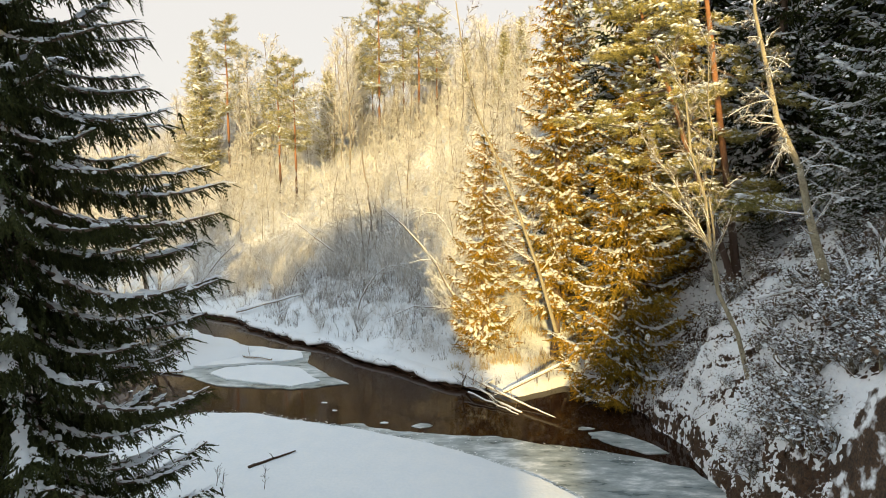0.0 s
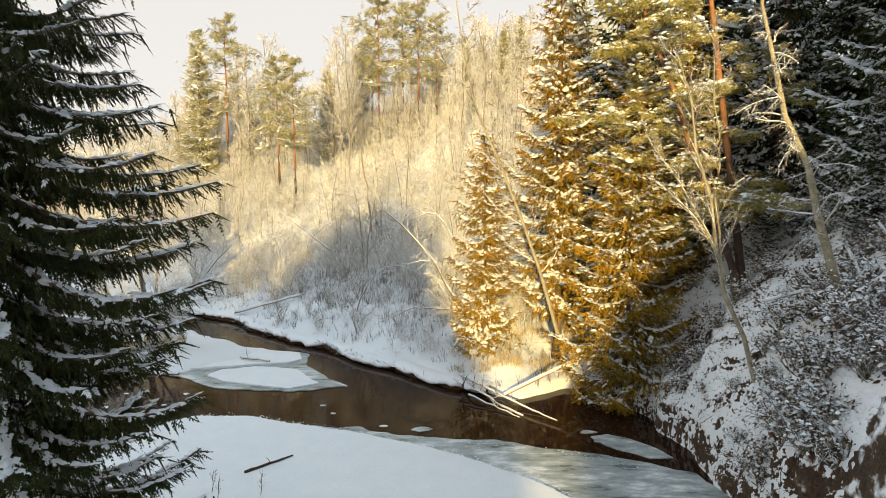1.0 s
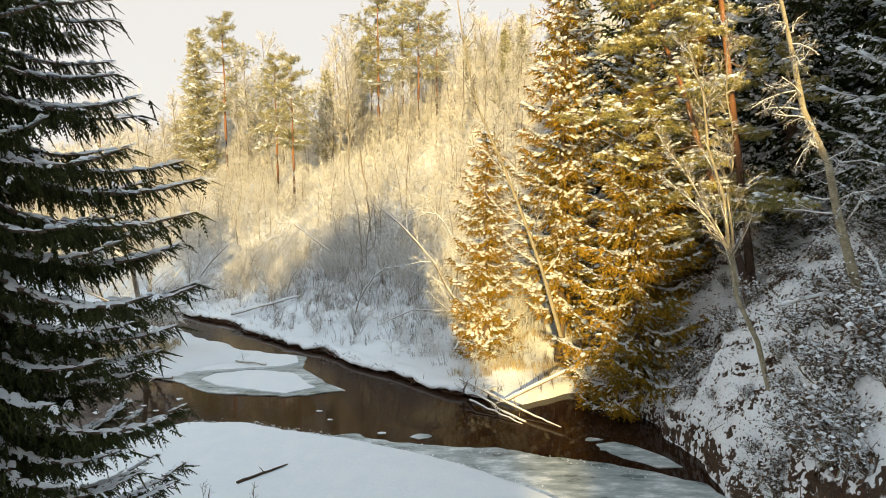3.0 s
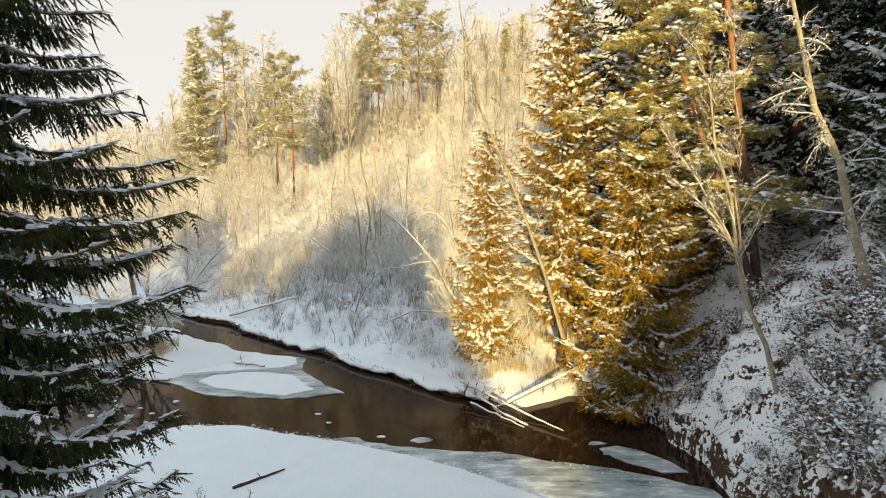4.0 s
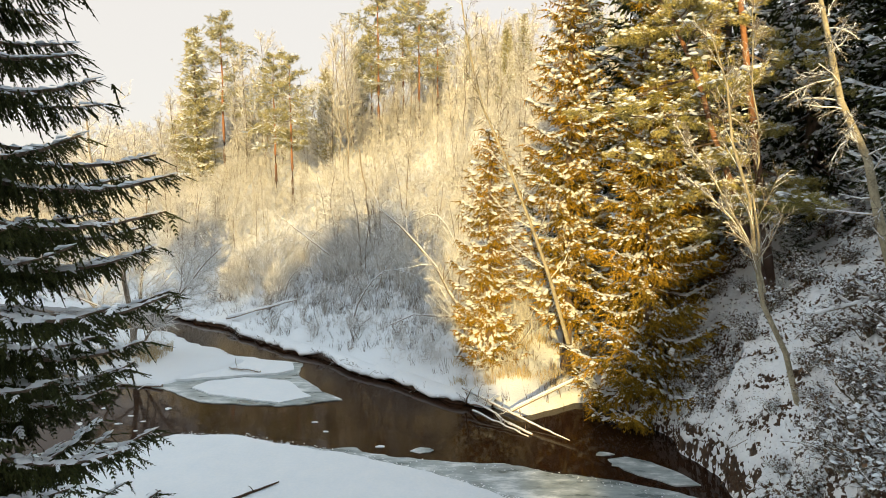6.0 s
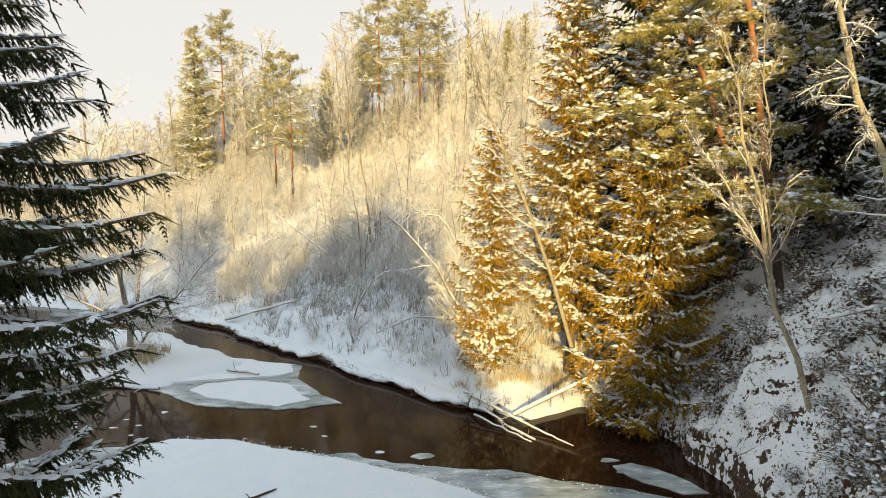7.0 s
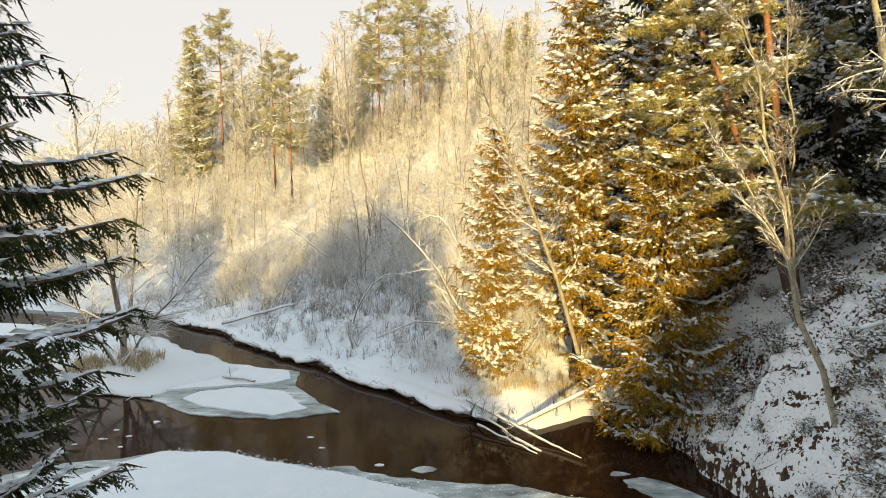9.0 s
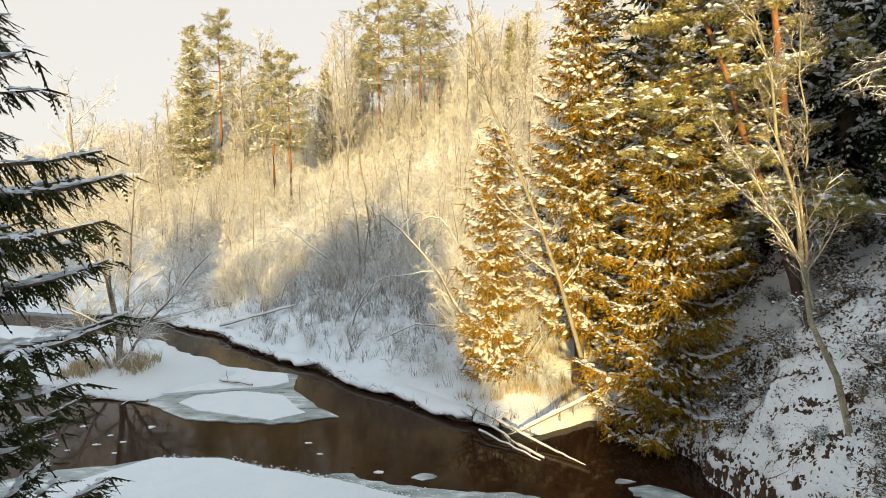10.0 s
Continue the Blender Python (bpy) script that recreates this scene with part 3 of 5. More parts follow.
        z += gap * rng.uniform(0.8, 1.2) * (1 - 0.45 * f)
    return out


def trunk_mesh(H, r, mat, rng, lean=0.0, sides=9, n=9, top=0.02, snow=None):
    u = np.linspace(0, 1, n)
    P = np.stack([lean * u * H + rng.normal(0, 0.012, n) * u * H * 0.3, rng.normal(0, 0.012, n) * u * H * 0.3, u * H - 0.4 * (u == 0)], -1)
    Rr = r * (1 - u) ** 0.8 + top + 0.35 * r * np.exp(-u * 40)
    V, F = tubes(P[None], Rr[None], sides)
    return mesh_of("trunk", V, F, [mat], smooth=True), P, Rr


def spruce(name, rng, H, R, low=0.8, gap=0.5, per=7, shoot=SHOOT_MID, droop=0.25, snow=0.35, size=0.5, full=1.0, curtain=0.6, apart=False, needles=None, sag=0.1, dense=0.42, hangs=None, fingers=False, belly=(0.62, 1.6, 0.85), rise=0.35, dust=0.0, vary=(0.72, 1.10), tip=0.16, spread=0.34, crust=0.0, pads=0.0,
           label="", group="", x=0, y=0, z=0):
    root = tagged(empty(name, x, y, z), label, "tree", group)
    part("trunk", trunk_mesh(H, 0.013 * H + 0.04, mat_spruce_bark, rng)[0], root)
    boughs = spruce_boughs(rng, H, R, low, gap, per, shoot, droop, snow, size, full, curtain, sag, dense, hangs, fingers, belly, rise, dust, vary, tip, spread, crust, pads)
    if apart:
        for wood, leaves, cap in boughs:
            V, F = join(wood, leaves)
            b = part("bough", mesh_of("bough", V, F, [mat_spruce_bark, needles or mat_needles], (np.arange(len(F)) >= len(wood[1])).astype(np.int32)), root)
            snow_part("snow_cap", mesh_of("snow_cap", *cap, [mat_snow], smooth=True), b, "white snow lying along the bough")
    else:
        wood, leaves, caps = (join(*[b[i] for b in boughs]) for i in range(3))
        V, F = join(wood, leaves)
        part("crown", mesh_of("crown", V, F, [mat_spruce_bark, needles or mat_needles], (np.arange(len(F)) >= len(wood[1])).astype(np.int32)), root, "dark green needled boughs")
        snow_part("snow_cap", mesh_of("snow_cap", *caps, [mat_snow], smooth=True), root, "white snow on the boughs")
    return root


def star_pattern(rng, n=9, width=0.030):
    """A tuft of pine needles about 1 across."""
    V, F = [], []
    for i in range(n):
        d = np.array([rng.gauss(0, 1), rng.gauss(0, 1), rng.gauss(0.3, 0.8)])
        d /= np.linalg.norm(d)
        w = np.cross(d, [rng.random(), rng.random(), rng.random()])
        w = w / np.linalg.norm(w) * width
        o = len(V)
        V += [d * 0.05 - w, d * 0.05 + w, d * 0.5]
        F.append((o, o + 1, o + 2))
    return np.array(V), np.array(F)


TUFT = star_pattern(rnd, 12)
TUFT_WIDE = star_pattern(rnd, 11, 0.042)


def pine(name, rng, H, bare=0.5, R=2.2, r=0.2, boughs=26, tufts=26, size=0.5, snow=0.4, lean=0.0, label="", group="", x=0, y=0, z=0, needles=None, clumps=0):
    root = tagged(empty(name, x, y, z), label, "tree", group)
    me, TP, TR = trunk_mesh(H, r, mat_pine_bark, rng, lean, n=12)
    part("trunk", me, root, "orange-brown flaky bark")
    W, O, S = [], [], []
    su = np.linspace(0, 1, len(TP))
    for i in range(boughs):
        f = (i + rng.uniform(0, 1)) / boughs
        h = bare + (1 - bare) * f
        c = np.array([np.interp(h, su, TP[:, k]) for k in range(3)])
        L = R * (math.sin(min(1, f * 0.85 + 0.25) * 3.0) * 0.8 + 0.22) * rng.uniform(0.5, 1.2)
        az = i * 2.4 + rng.normal(0, 0.3)
        if clumps and math.sin(az) < -0.25 and (bare > 0.3 or math.cos(az) > 0.3) and f < 0.7:   # boughs lost on the river side
            continue
        u = np.linspace(0, 1, 5)
        slope = (-0.42 if clumps else -0.10) + (0.75 if clumps else 0.55) * f + rng.normal(0, 0.12)
        P = np.stack([c[0] + np.cos(az) * L * u, c[1] + np.sin(az) * L * u, c[2] + L * (slope * u + 0.12 * u * u)], -1)
        P[1:] += np.cumsum(rng.normal(0, 0.045, (4, 3)), 0) * L
        W.append(tubes(P[None], (0.010 + 0.010 * L) * (1 - 0.8 * u)[None] + 0.004, 3))
        if clumps:                                             # flat cushions of needles on side shoots
            cu = 1.05 - 0.8 * rng.uniform(0, 1, clumps) ** 1.2
            cq = np.stack([np.interp(cu, u, P[:, k]) for k in range(3)], -1)
            cq = cq + rng.normal(0, 1, (clumps, 3)) * np.array([0.20, 0.20, 0.06]) * L * (1.2 - 0.6 * cu)[:, None]
            W.append(tubes(np.stack([np.stack([np.interp(np.maximum(cu - 0.15, 0), u, P[:, k]) for k in range(3)], -1), cq - np.array([0, 0, 0.04]), cq], 1), np.tile([0.012, 0.008, 0.004], (clumps, 1)), 3))
            cr = rng.uniform(0.26, 0.50, clumps)
            each = 28
            q = np.repeat(cq, each, 0) + unit(rng.normal(0, 1, (clumps * each, 3))) * (rng.uniform(0, 1, clumps * each) ** 0.5)[:, None] * np.repeat(cr, each)[:, None] * np.array([1, 1, 0.42])
            O.append(q)
            tops = np.repeat(cq, 9, 0) + rng.normal(0, 0.5, (clumps * 9, 3)) * np.repeat(cr, 9)[:, None] * np.array([1, 1, 0.22]) + np.repeat(cr, 9)[:, None] * np.array([0, 0, 0.32])
            S.append(np.concatenate([tops, np.repeat(cr, 9)[:, None]], 1)[rng.uniform(0, 1, clumps * 9) < 0.45 * snow])
            continue
        uu = rng.uniform(0.30, 1.08, tufts)
        q = np.stack([np.interp(uu, u, P[:, k]) for k in range(3)], -1)
        q += rng.normal(0, 1, (tufts, 3)) * np.array([0.22, 0.22, 0.10]) * L * (0.5 + 0.5 * uu)[:, None]
        O.append(q)
    O = np.concatenate(O)
    n = len(O)
    A = unit(rng.normal(0, 1, (n, 3)))
    B = unit(np.cross(A, rng.normal(0, 1, (n, 3))))
    s = (size * rng.uniform(0.7, 1.3, n))[:, None]
    leaves = stamp(TUFT_WIDE if clumps else TUFT, A * s, B * s, np.cross(A, B) * s, O)
    wood = join(*W)
    V, F = join(wood, leaves)
    part("crown", mesh_of("crown", V, F, [mat_spruce_bark, needles or mat_pine_needles], (np.arange(len(F)) >= len(wood[1])).astype(np.int32)), root, "olive-green needle clumps")
    if clumps:
        S = np.concatenate(S)
        m = len(S)
        a, w = rng.uniform(0, 6.28, m), (S[:, 3] * rng.uniform(0.25, 0.75, m))[:, None]
        X, Y = np.stack([np.cos(a), np.sin(a), rng.normal(0, .2, m)], -1) * w, np.stack([-np.sin(a), np.cos(a), rng.normal(0, .2, m)], -1) * w * 0.8
        caps = join(stamp(BALL, X, Y, np.array([0, 0, 0.55]) * w, S[:, :3] - np.array([0, 0, 0.06]) * w), stamp(FAN_FINE, X * 1.1, Y * 1.1, np.array([0, 0, 0.6]) * w, S[:, :3]))
        snow_part("snow_cap", mesh_of("snow_cap", *caps, [mat_snow], smooth=True), root, "white snow on the needle clumps")
        return root
    pick = rng.uniform(0, 1, n) < snow * np.clip(0.25 + 7.0 * (rough(O[:, 0] + 0.6 * O[:, 1], O[:, 2] * 1.6 + O[:, 1], 1.4, 171, 2) - 0.08), 0.12, 3.2)
    m = int(pick.sum())
    a = rng.uniform(0, 6.28, m)
    w = (size * rng.uniform(0.6, 1.25, m))[:, None]
    X, Y = np.stack([np.cos(a), np.sin(a), rng.normal(0, .3, m)], -1) * w * 1.3, np.stack([-np.sin(a), np.cos(a), rng.normal(0, .3, m)], -1) * w * 1.1
    Z = np.array([0, 0, 1.0]) * w * rng.uniform(0.3, 1.0, (m, 1))
    top = O[pick] + np.array([0, 0, size * 0.16])
    wide = rng.uniform(0, 1, m) < 0.35
    caps = join(stamp(FAN_FINE, X, Y, Z, top), stamp(LUMP, X[wide] * 0.7, Y[wide] * 0.6, Z[wide] * 0.5, top[wide]))
    snow_part("snow_cap", mesh_of("snow_cap", *caps, [mat_snow], smooth=True), root, "white snow on the needle clumps")
    return root


def grow(rng, P, R, plan, thin=0.42):
    """Branches on stems P (n, k, 3), R (n, k). plan: for each level (children a stem, angle, length ratio, first, up, bend). Returns each level's paths and radii."""
    levels = [(P, R)]
    for kids, angle, ratio, first, up, bend in plan:
        n, k = P.shape[:2]
        u = np.clip(first + (1 - first) * (np.arange(kids)[None] + rng.uniform(0, 1, (n, kids))) / kids, 0, 1) * (k - 1)
        i = np.minimum(u.astype(int), k - 2)
        t = (u - i)[..., None]
        rows = np.arange(n)[:, None]
        s = P[rows, i] * (1 - t) + P[rows, i + 1] * t
        d = unit(P[rows, i + 1] - P[rows, i])
        rad = (R[rows, i] * (1 - t[..., 0]) + R[rows, i + 1] * t[..., 0])
        length = np.linalg.norm(np.diff(P, axis=1), axis=2).sum(1)[:, None] * ratio * rng.uniform(0.6, 1.25, (n, kids)) * (1.15 - 0.65 * u / (k - 1))
        q = unit(np.cross(d, rng.normal(0, 1, d.shape)))
        a = angle * rng.uniform(0.7, 1.3, (n, kids))[..., None]
        d = unit(d * np.cos(a) + q * np.sin(a) + np.array([0, 0, up]))
        kk = 4 if k > 3 else 3
        pts, here = [s], s
        for j in range(kk - 1):
            d = unit(d + rng.normal(0, bend, d.shape) + np.array([0, 0, up * 0.4]))
            here = here + d * (length / (kk - 1))[..., None]
            pts.append(here)
        P = np.stack(pts, 2).reshape(n * kids, kk, 3)
        R = np.maximum((rad * thin)[..., None] * (1 - 0.75 * np.linspace(0, 1, kk)), 0.0035).reshape(n * kids, kk)
        levels.append((P, R))
    return levels


def blades(P, w, rng):
    """Fine twigs: a thin upright-ish ribbon from the first to the last point of each path."""
    a, b, c = P[:, 0], P[:, len(P[0]) // 2], P[:, -1]
    d = unit(c - a)
    s = unit(np.cross(d, rng.normal(0, 1, d.shape))) * w
    V = np.stack([a - s, a + s, b + s, b - s, c], 1).reshape(-1, 3)
    o = (np.arange(len(a)) * 5)[:, None, None]
    return V, (np.array([[0, 1, 2], [0, 2, 3], [3, 2, 4]])[None] + o).reshape(-1, 3)


def hairs(P, w, rng):
    """Finest twigs: one long thin pointed face each."""
    a, c = P[:, 0], P[:, -1]
    s = unit(np.cross(unit(c - a), rng.normal(0, 1, a.shape))) * w
    return np.stack([a - s, a + s, c], 1).reshape(-1, 3), np.arange(len(a) * 3).reshape(-1, 3)


def stem(rng, pts, n=8, wave=0.02):
    """A path through the points, smoothed, with small bends."""
    p = np.array(pts, float)
    s = np.concatenate([[0], np.cumsum(np.linalg.norm(np.diff(p, axis=0), axis=1))])
    t = np.linspace(0, s[-1], n)
    q = np.stack([np.interp(t, s, p[:, k]) for k in range(3)], -1)
    q[1:-1] = 0.25 * q[:-2] + 0.5 * q[1:-1] + 0.25 * q[2:]
    q[1:-1] += rng.normal(0, wave, (n - 2, 3)) * s[-1] * 0.3
    return q


def bare_tree(name, rng, stems, radii, plan, twig=0.006, bark=None, twigs=None, label="", group="", x=0, y=0, z=0, category="tree", snow=0.0, split=False, thin=0.42):
    """A leafless tree: stems as lists of points, then levels of branches; the last level as fine twigs. snow: thickness of the snow on its limbs."""
    root = tagged(empty(name, x, y, z), label, category, group)
    P = np.stack([stem(rng, s) for s in stems])
    k = P.shape[1]
    R = np.array(radii)[:, None] * (1 - 0.8 * np.linspace(0, 1, k))[None] + 0.006
    levels = grow(rng, P, R, plan, thin)
    part("trunk", mesh_of("trunk", *tubes(P, R, 4 if len(P) > 5 else 7), [bark or mat_bark], smooth=True), root)
    if split:
        for p, r in zip(*levels[1]):
            part("limb", mesh_of("limb", *tubes(p[None], r[None], 5), [bark or mat_bark], smooth=True), root)
    elif len(levels) > 2:
        part("limb_work", mesh_of("limb_work", *tubes(*levels[1], 3), [bark or mat_bark], smooth=False), root)
    fine = [blades(p, twig * 1.3, rng) for p, r in levels[2:-1]] + [hairs(levels[-1][0], twig, rng)]
    tagged(part("crown", mesh_of("crown", *join(*fine), [twigs or mat_frost]), root, "fine frosted twigs"), kind="stuff")
    if snow:
        caps = []
        for p, r in levels[:2]:
            d = np.diff(p, axis=1)
            flat = np.hypot(d[..., 0], d[..., 1]) / np.maximum(np.linalg.norm(d, axis=2), 1e-6)
            for j in range(p.shape[1] - 1):
                ok = flat[:, j] > 0.45
                if not ok.any():
                    continue
                seg = np.stack([p[ok, j], 0.5 * (p[ok, j] + p[ok, j + 1]), p[ok, j + 1]], 1)
                rr = np.repeat(r[ok, j][:, None], 3, 1)
                seg[..., 2] += rr * 0.9 + snow * 0.3
                caps.append(tubes(seg, (rr * 0.75 + snow * 0.5) * rng.uniform(0.55, 1.15, rr.shape), 5))
        if caps:
            snow_part("snow_cap", mesh_of("snow_cap", *join(*caps), [mat_snow], smooth=True), root, "white snow lying along the limbs")
    return root


def planted(root, x, y, turn=0, scale=1.0, sink=0.05, z=None):
    m = pose(x, y, (height(x, y) if z is None else z) - sink, 0, 0, turn)
    c = copy_thing(root, m)
    c.scale = (scale, scale, scale)
    return c


def remove(root):
    for o in list(root.children_recursive) + [root]:
        bpy.data.objects.remove(o)


# ---- the large spruce beside the camera ----
spruce("spruce_tree", np.random.default_rng(11), 14.4, 4.9, low=0.7, gap=0.55, per=11, shoot=SHOOT_FINE, droop=0.45, snow=0.78, size=0.35, full=0.50, apart=True, sag=0.30,
       dense=0.68, hangs=((0.5, 0.9, 0.9), (3.0, 1.0, 0.75)), fingers=True, spread=0.24, crust=0.055, belly=(0.43, 1.05, 0.66), rise=-0.02, vary=(0.74, 1.12), tip=0.20,
       label="large dark spruce with drooping boughs under fresh snow", x=-6.95, y=8.8, z=height(-6.95, 8.8))

# ---- spruces and pines across the bend ----
G_RIGHT = "spruces on the steep bank"
LIT = dict(droop=0.30, sag=0.26, dense=0.50, hangs=((0.3, 1.0, 0.9), (1.6, 0.9, 0.7), (4.0, 0.8, 0.5)), vary=(0.60, 1.2), spread=0.30, crust=0.13, tip=0.34, needles=mat_sunlit_needles, group=G_RIGHT)
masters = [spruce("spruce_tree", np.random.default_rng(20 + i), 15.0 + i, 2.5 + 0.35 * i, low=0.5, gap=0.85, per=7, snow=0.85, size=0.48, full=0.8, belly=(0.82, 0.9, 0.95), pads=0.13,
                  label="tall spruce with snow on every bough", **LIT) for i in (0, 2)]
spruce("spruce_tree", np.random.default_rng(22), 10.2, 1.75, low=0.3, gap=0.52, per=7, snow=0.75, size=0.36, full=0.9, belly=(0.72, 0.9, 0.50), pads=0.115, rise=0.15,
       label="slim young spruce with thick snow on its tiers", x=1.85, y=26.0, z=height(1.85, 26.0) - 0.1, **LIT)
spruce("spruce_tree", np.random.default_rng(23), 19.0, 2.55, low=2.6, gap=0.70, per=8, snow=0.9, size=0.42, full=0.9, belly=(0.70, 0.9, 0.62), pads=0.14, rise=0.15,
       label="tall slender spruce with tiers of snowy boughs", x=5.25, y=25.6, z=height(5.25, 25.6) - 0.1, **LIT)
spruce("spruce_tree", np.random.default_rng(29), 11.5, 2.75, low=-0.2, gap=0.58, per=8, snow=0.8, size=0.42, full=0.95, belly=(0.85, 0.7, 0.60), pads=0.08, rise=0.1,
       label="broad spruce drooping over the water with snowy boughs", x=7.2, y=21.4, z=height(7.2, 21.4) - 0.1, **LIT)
masters += [spruce("spruce_tree", np.random.default_rng(24 + i), 16, 2.9, low=0.5, gap=0.75, per=6, shoot=SHOOT_FAR, droop=0.22, dust=0.28, snow=1.2, size=0.72, full=0.7, pads=0.09,
                   label="dark spruce with snow on its boughs in the shade", group=G_RIGHT) for i in range(2)]
masters.append(spruce("spruce_tree", np.random.default_rng(28), 16, 3.1, low=0.5, gap=0.78, per=7, droop=0.30, dust=0.16, snow=1.2, size=0.50, full=0.7, pads=0.09, sag=0.24, dense=0.55, hangs=((0.3, 1.0, 0.9), (1.6, 0.9, 0.7)), belly=(0.82, 0.9, 0.95), vary=(0.55, 1.25), spread=0.30, crust=0.13, tip=0.30,
                      label="shaded spruce with thick snow on its boughs", group=G_RIGHT))
# x, y, which, scale, turn
# the last one, at (17, 9), is out of view, added to shade the bank
for x, y, i, sc, tu in ((8.6, 26.0, 1, 0.95, 120), (9.5, 29, 2, 1.15, 190), (10.9, 25.2, 0, 0.9, 10), (7.0, 29.5, 4, 1.0, 30),
                        (13.5, 22.5, 4, 1.1, 70), (16.5, 19.5, 3, 1.1, 150), (14.0, 16.6, 4, 0.95, 220), (18, 23, 3, 1.2, 300), (19, 16, 2, 1.1, 20), (13, 28, 3, 1.2, 260),
                        (17.5, 29, 2, 1.3, 90), (22, 20, 3, 1.2, 200), (15.2, 13.8, 4, 0.9, 45), (11.9, 20.6, 4, 0.24, 45), (12.6, 16.6, 4, 0.30, 95), (17, 9, 2, 1.1, 100)):
    planted(masters[i], x, y, tu, sc)
for m in masters:
    remove(m)

G_PINE = "pines on the steep bank"
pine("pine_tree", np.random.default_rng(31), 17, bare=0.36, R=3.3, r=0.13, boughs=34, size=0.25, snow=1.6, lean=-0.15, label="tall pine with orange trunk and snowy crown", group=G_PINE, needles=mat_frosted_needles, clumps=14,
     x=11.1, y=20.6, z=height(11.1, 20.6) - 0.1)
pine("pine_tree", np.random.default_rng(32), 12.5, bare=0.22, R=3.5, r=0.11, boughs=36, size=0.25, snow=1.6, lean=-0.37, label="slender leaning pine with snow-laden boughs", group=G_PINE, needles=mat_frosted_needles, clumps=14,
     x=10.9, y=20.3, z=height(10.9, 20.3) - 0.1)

# ---- the far hill ----
G_HILL = "trees on the far hill"
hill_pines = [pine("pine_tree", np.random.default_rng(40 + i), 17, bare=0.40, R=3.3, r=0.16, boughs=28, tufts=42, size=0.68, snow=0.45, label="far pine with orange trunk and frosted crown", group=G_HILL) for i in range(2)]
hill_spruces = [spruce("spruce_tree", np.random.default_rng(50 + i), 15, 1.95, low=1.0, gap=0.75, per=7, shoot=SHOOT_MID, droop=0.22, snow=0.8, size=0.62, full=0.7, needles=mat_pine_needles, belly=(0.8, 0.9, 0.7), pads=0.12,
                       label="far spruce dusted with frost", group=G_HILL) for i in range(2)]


def crest(kind, tall, x, y, top, turn):
    """A copy of a tree, as tall as it takes to reach the height top."""
    planted(kind, x, y, turn, (top - height(x, y)) / tall)


# x, y, height of the tip, turn, which
for x, y, top, tu, i in ((-29.2, 72, 32.5, 0, 0), (-19.3, 62, 24.6, 50, 1), (-17.2, 61, 24.3, 90, 0), (-9.1, 72, 36.0, 120, 1), (-3.9, 72, 36.0, 200, 0), (-6.2, 75, 36.0, 270, 1), (-1.6, 75, 33.5, 10, 0),
                         (-11.0, 79, 33.0, 60, 1), (-36.5, 74, 19.5, 30, 1), (11, 62, 26.0, 30, 0), (15, 62, 30.0, 130, 1)):
    crest(hill_pines[i], 17, x, y, top, tu)
for x, y, top, tu, i in ((-32.7, 72, 31.2, 0, 0), (-15.9, 72, 26.0, 80, 1), (-13.0, 80, 31.5, 30, 0), (2.5, 80, 32.5, 10, 1), (5.0, 82, 33.0, 100, 0), (8.2, 80, 34.2, 200, 1), (10.2, 78, 34.5, 250, 0), (7.0, 70, 30.0, 40, 1),
                         (-35.5, 78, 20.5, 40, 0), (-27.3, 76, 22.5, 210, 0), (-42, 80, 17.0, 90, 0)):
    crest(hill_spruces[i], 15, x, y, top, tu)
for m in hill_pines + hill_spruces:
    remove(m)

# frosted broadleaf trees
frosted, FROSTED_TALL = [], []
for i in range(6):                           # four spreading crowns, two slender ones
    rng = np.random.default_rng(60 + i)
    H = 8.0 + 0.6 * i
    wide = 1.0 if i < 4 else 0.35
    lines = []
    for k in range(3 if i < 4 else 1):
        a, w = rng.uniform(0, 6.28) + 2.1 * k, wide * rng.uniform(0.6, 1.5)
        lines.append([(0.1 * math.cos(a), 0.1 * math.sin(a), -0.4), (0.35 * w * math.cos(a), 0.35 * w * math.sin(a), H * .5), (w * math.cos(a), w * math.sin(a), H * rng.uniform(0.85, 1.0))])
    frosted.append(bare_tree("frosted_tree", rng, lines, [0.06] * len(lines),
                             [(13, 1.1, 0.36, 0.10, 0.05, 0.2), (8, 0.85, 0.50, 0.12, 0.04, 0.2), (12, 0.85, 0.46, 0.10, 0.0, 0.18)] if i < 4 else [(22, 0.6, 0.26, 0.22, 0.15, 0.12), (8, 0.7, 0.46, 0.12, 0.08, 0.16), (9, 0.7, 0.5, 0.1, 0.0, 0.14)],
                             twig=0.016, bark=mat_twig_bark, label="rounded leafless tree white with hoar frost" if i < 4 else "slender leafless tree white with hoar frost", group=G_HILL))
    FROSTED_TALL.append(H)
def scatter(rng, n, xs, ys, keep, gap, most):
    """Places drawn at random in a field, thinned so that none stand nearer than gap."""
    x, y = rng.uniform(*xs, n), rng.uniform(*ys, n)
    d, dn = to_line(x, y, FAR_BANK)[0], to_line(x, y, NEAR_BANK)[0]
    ok = ~in_river(x, y) & (dn > d) & keep(x, y, d)
    out = []
    for a, b in zip(x[ok], y[ok]):
        if len(out) < most and all((a - p) ** 2 + (b - q) ** 2 > gap * gap for p, q in out):
            out.append((float(a), float(b)))
    return out


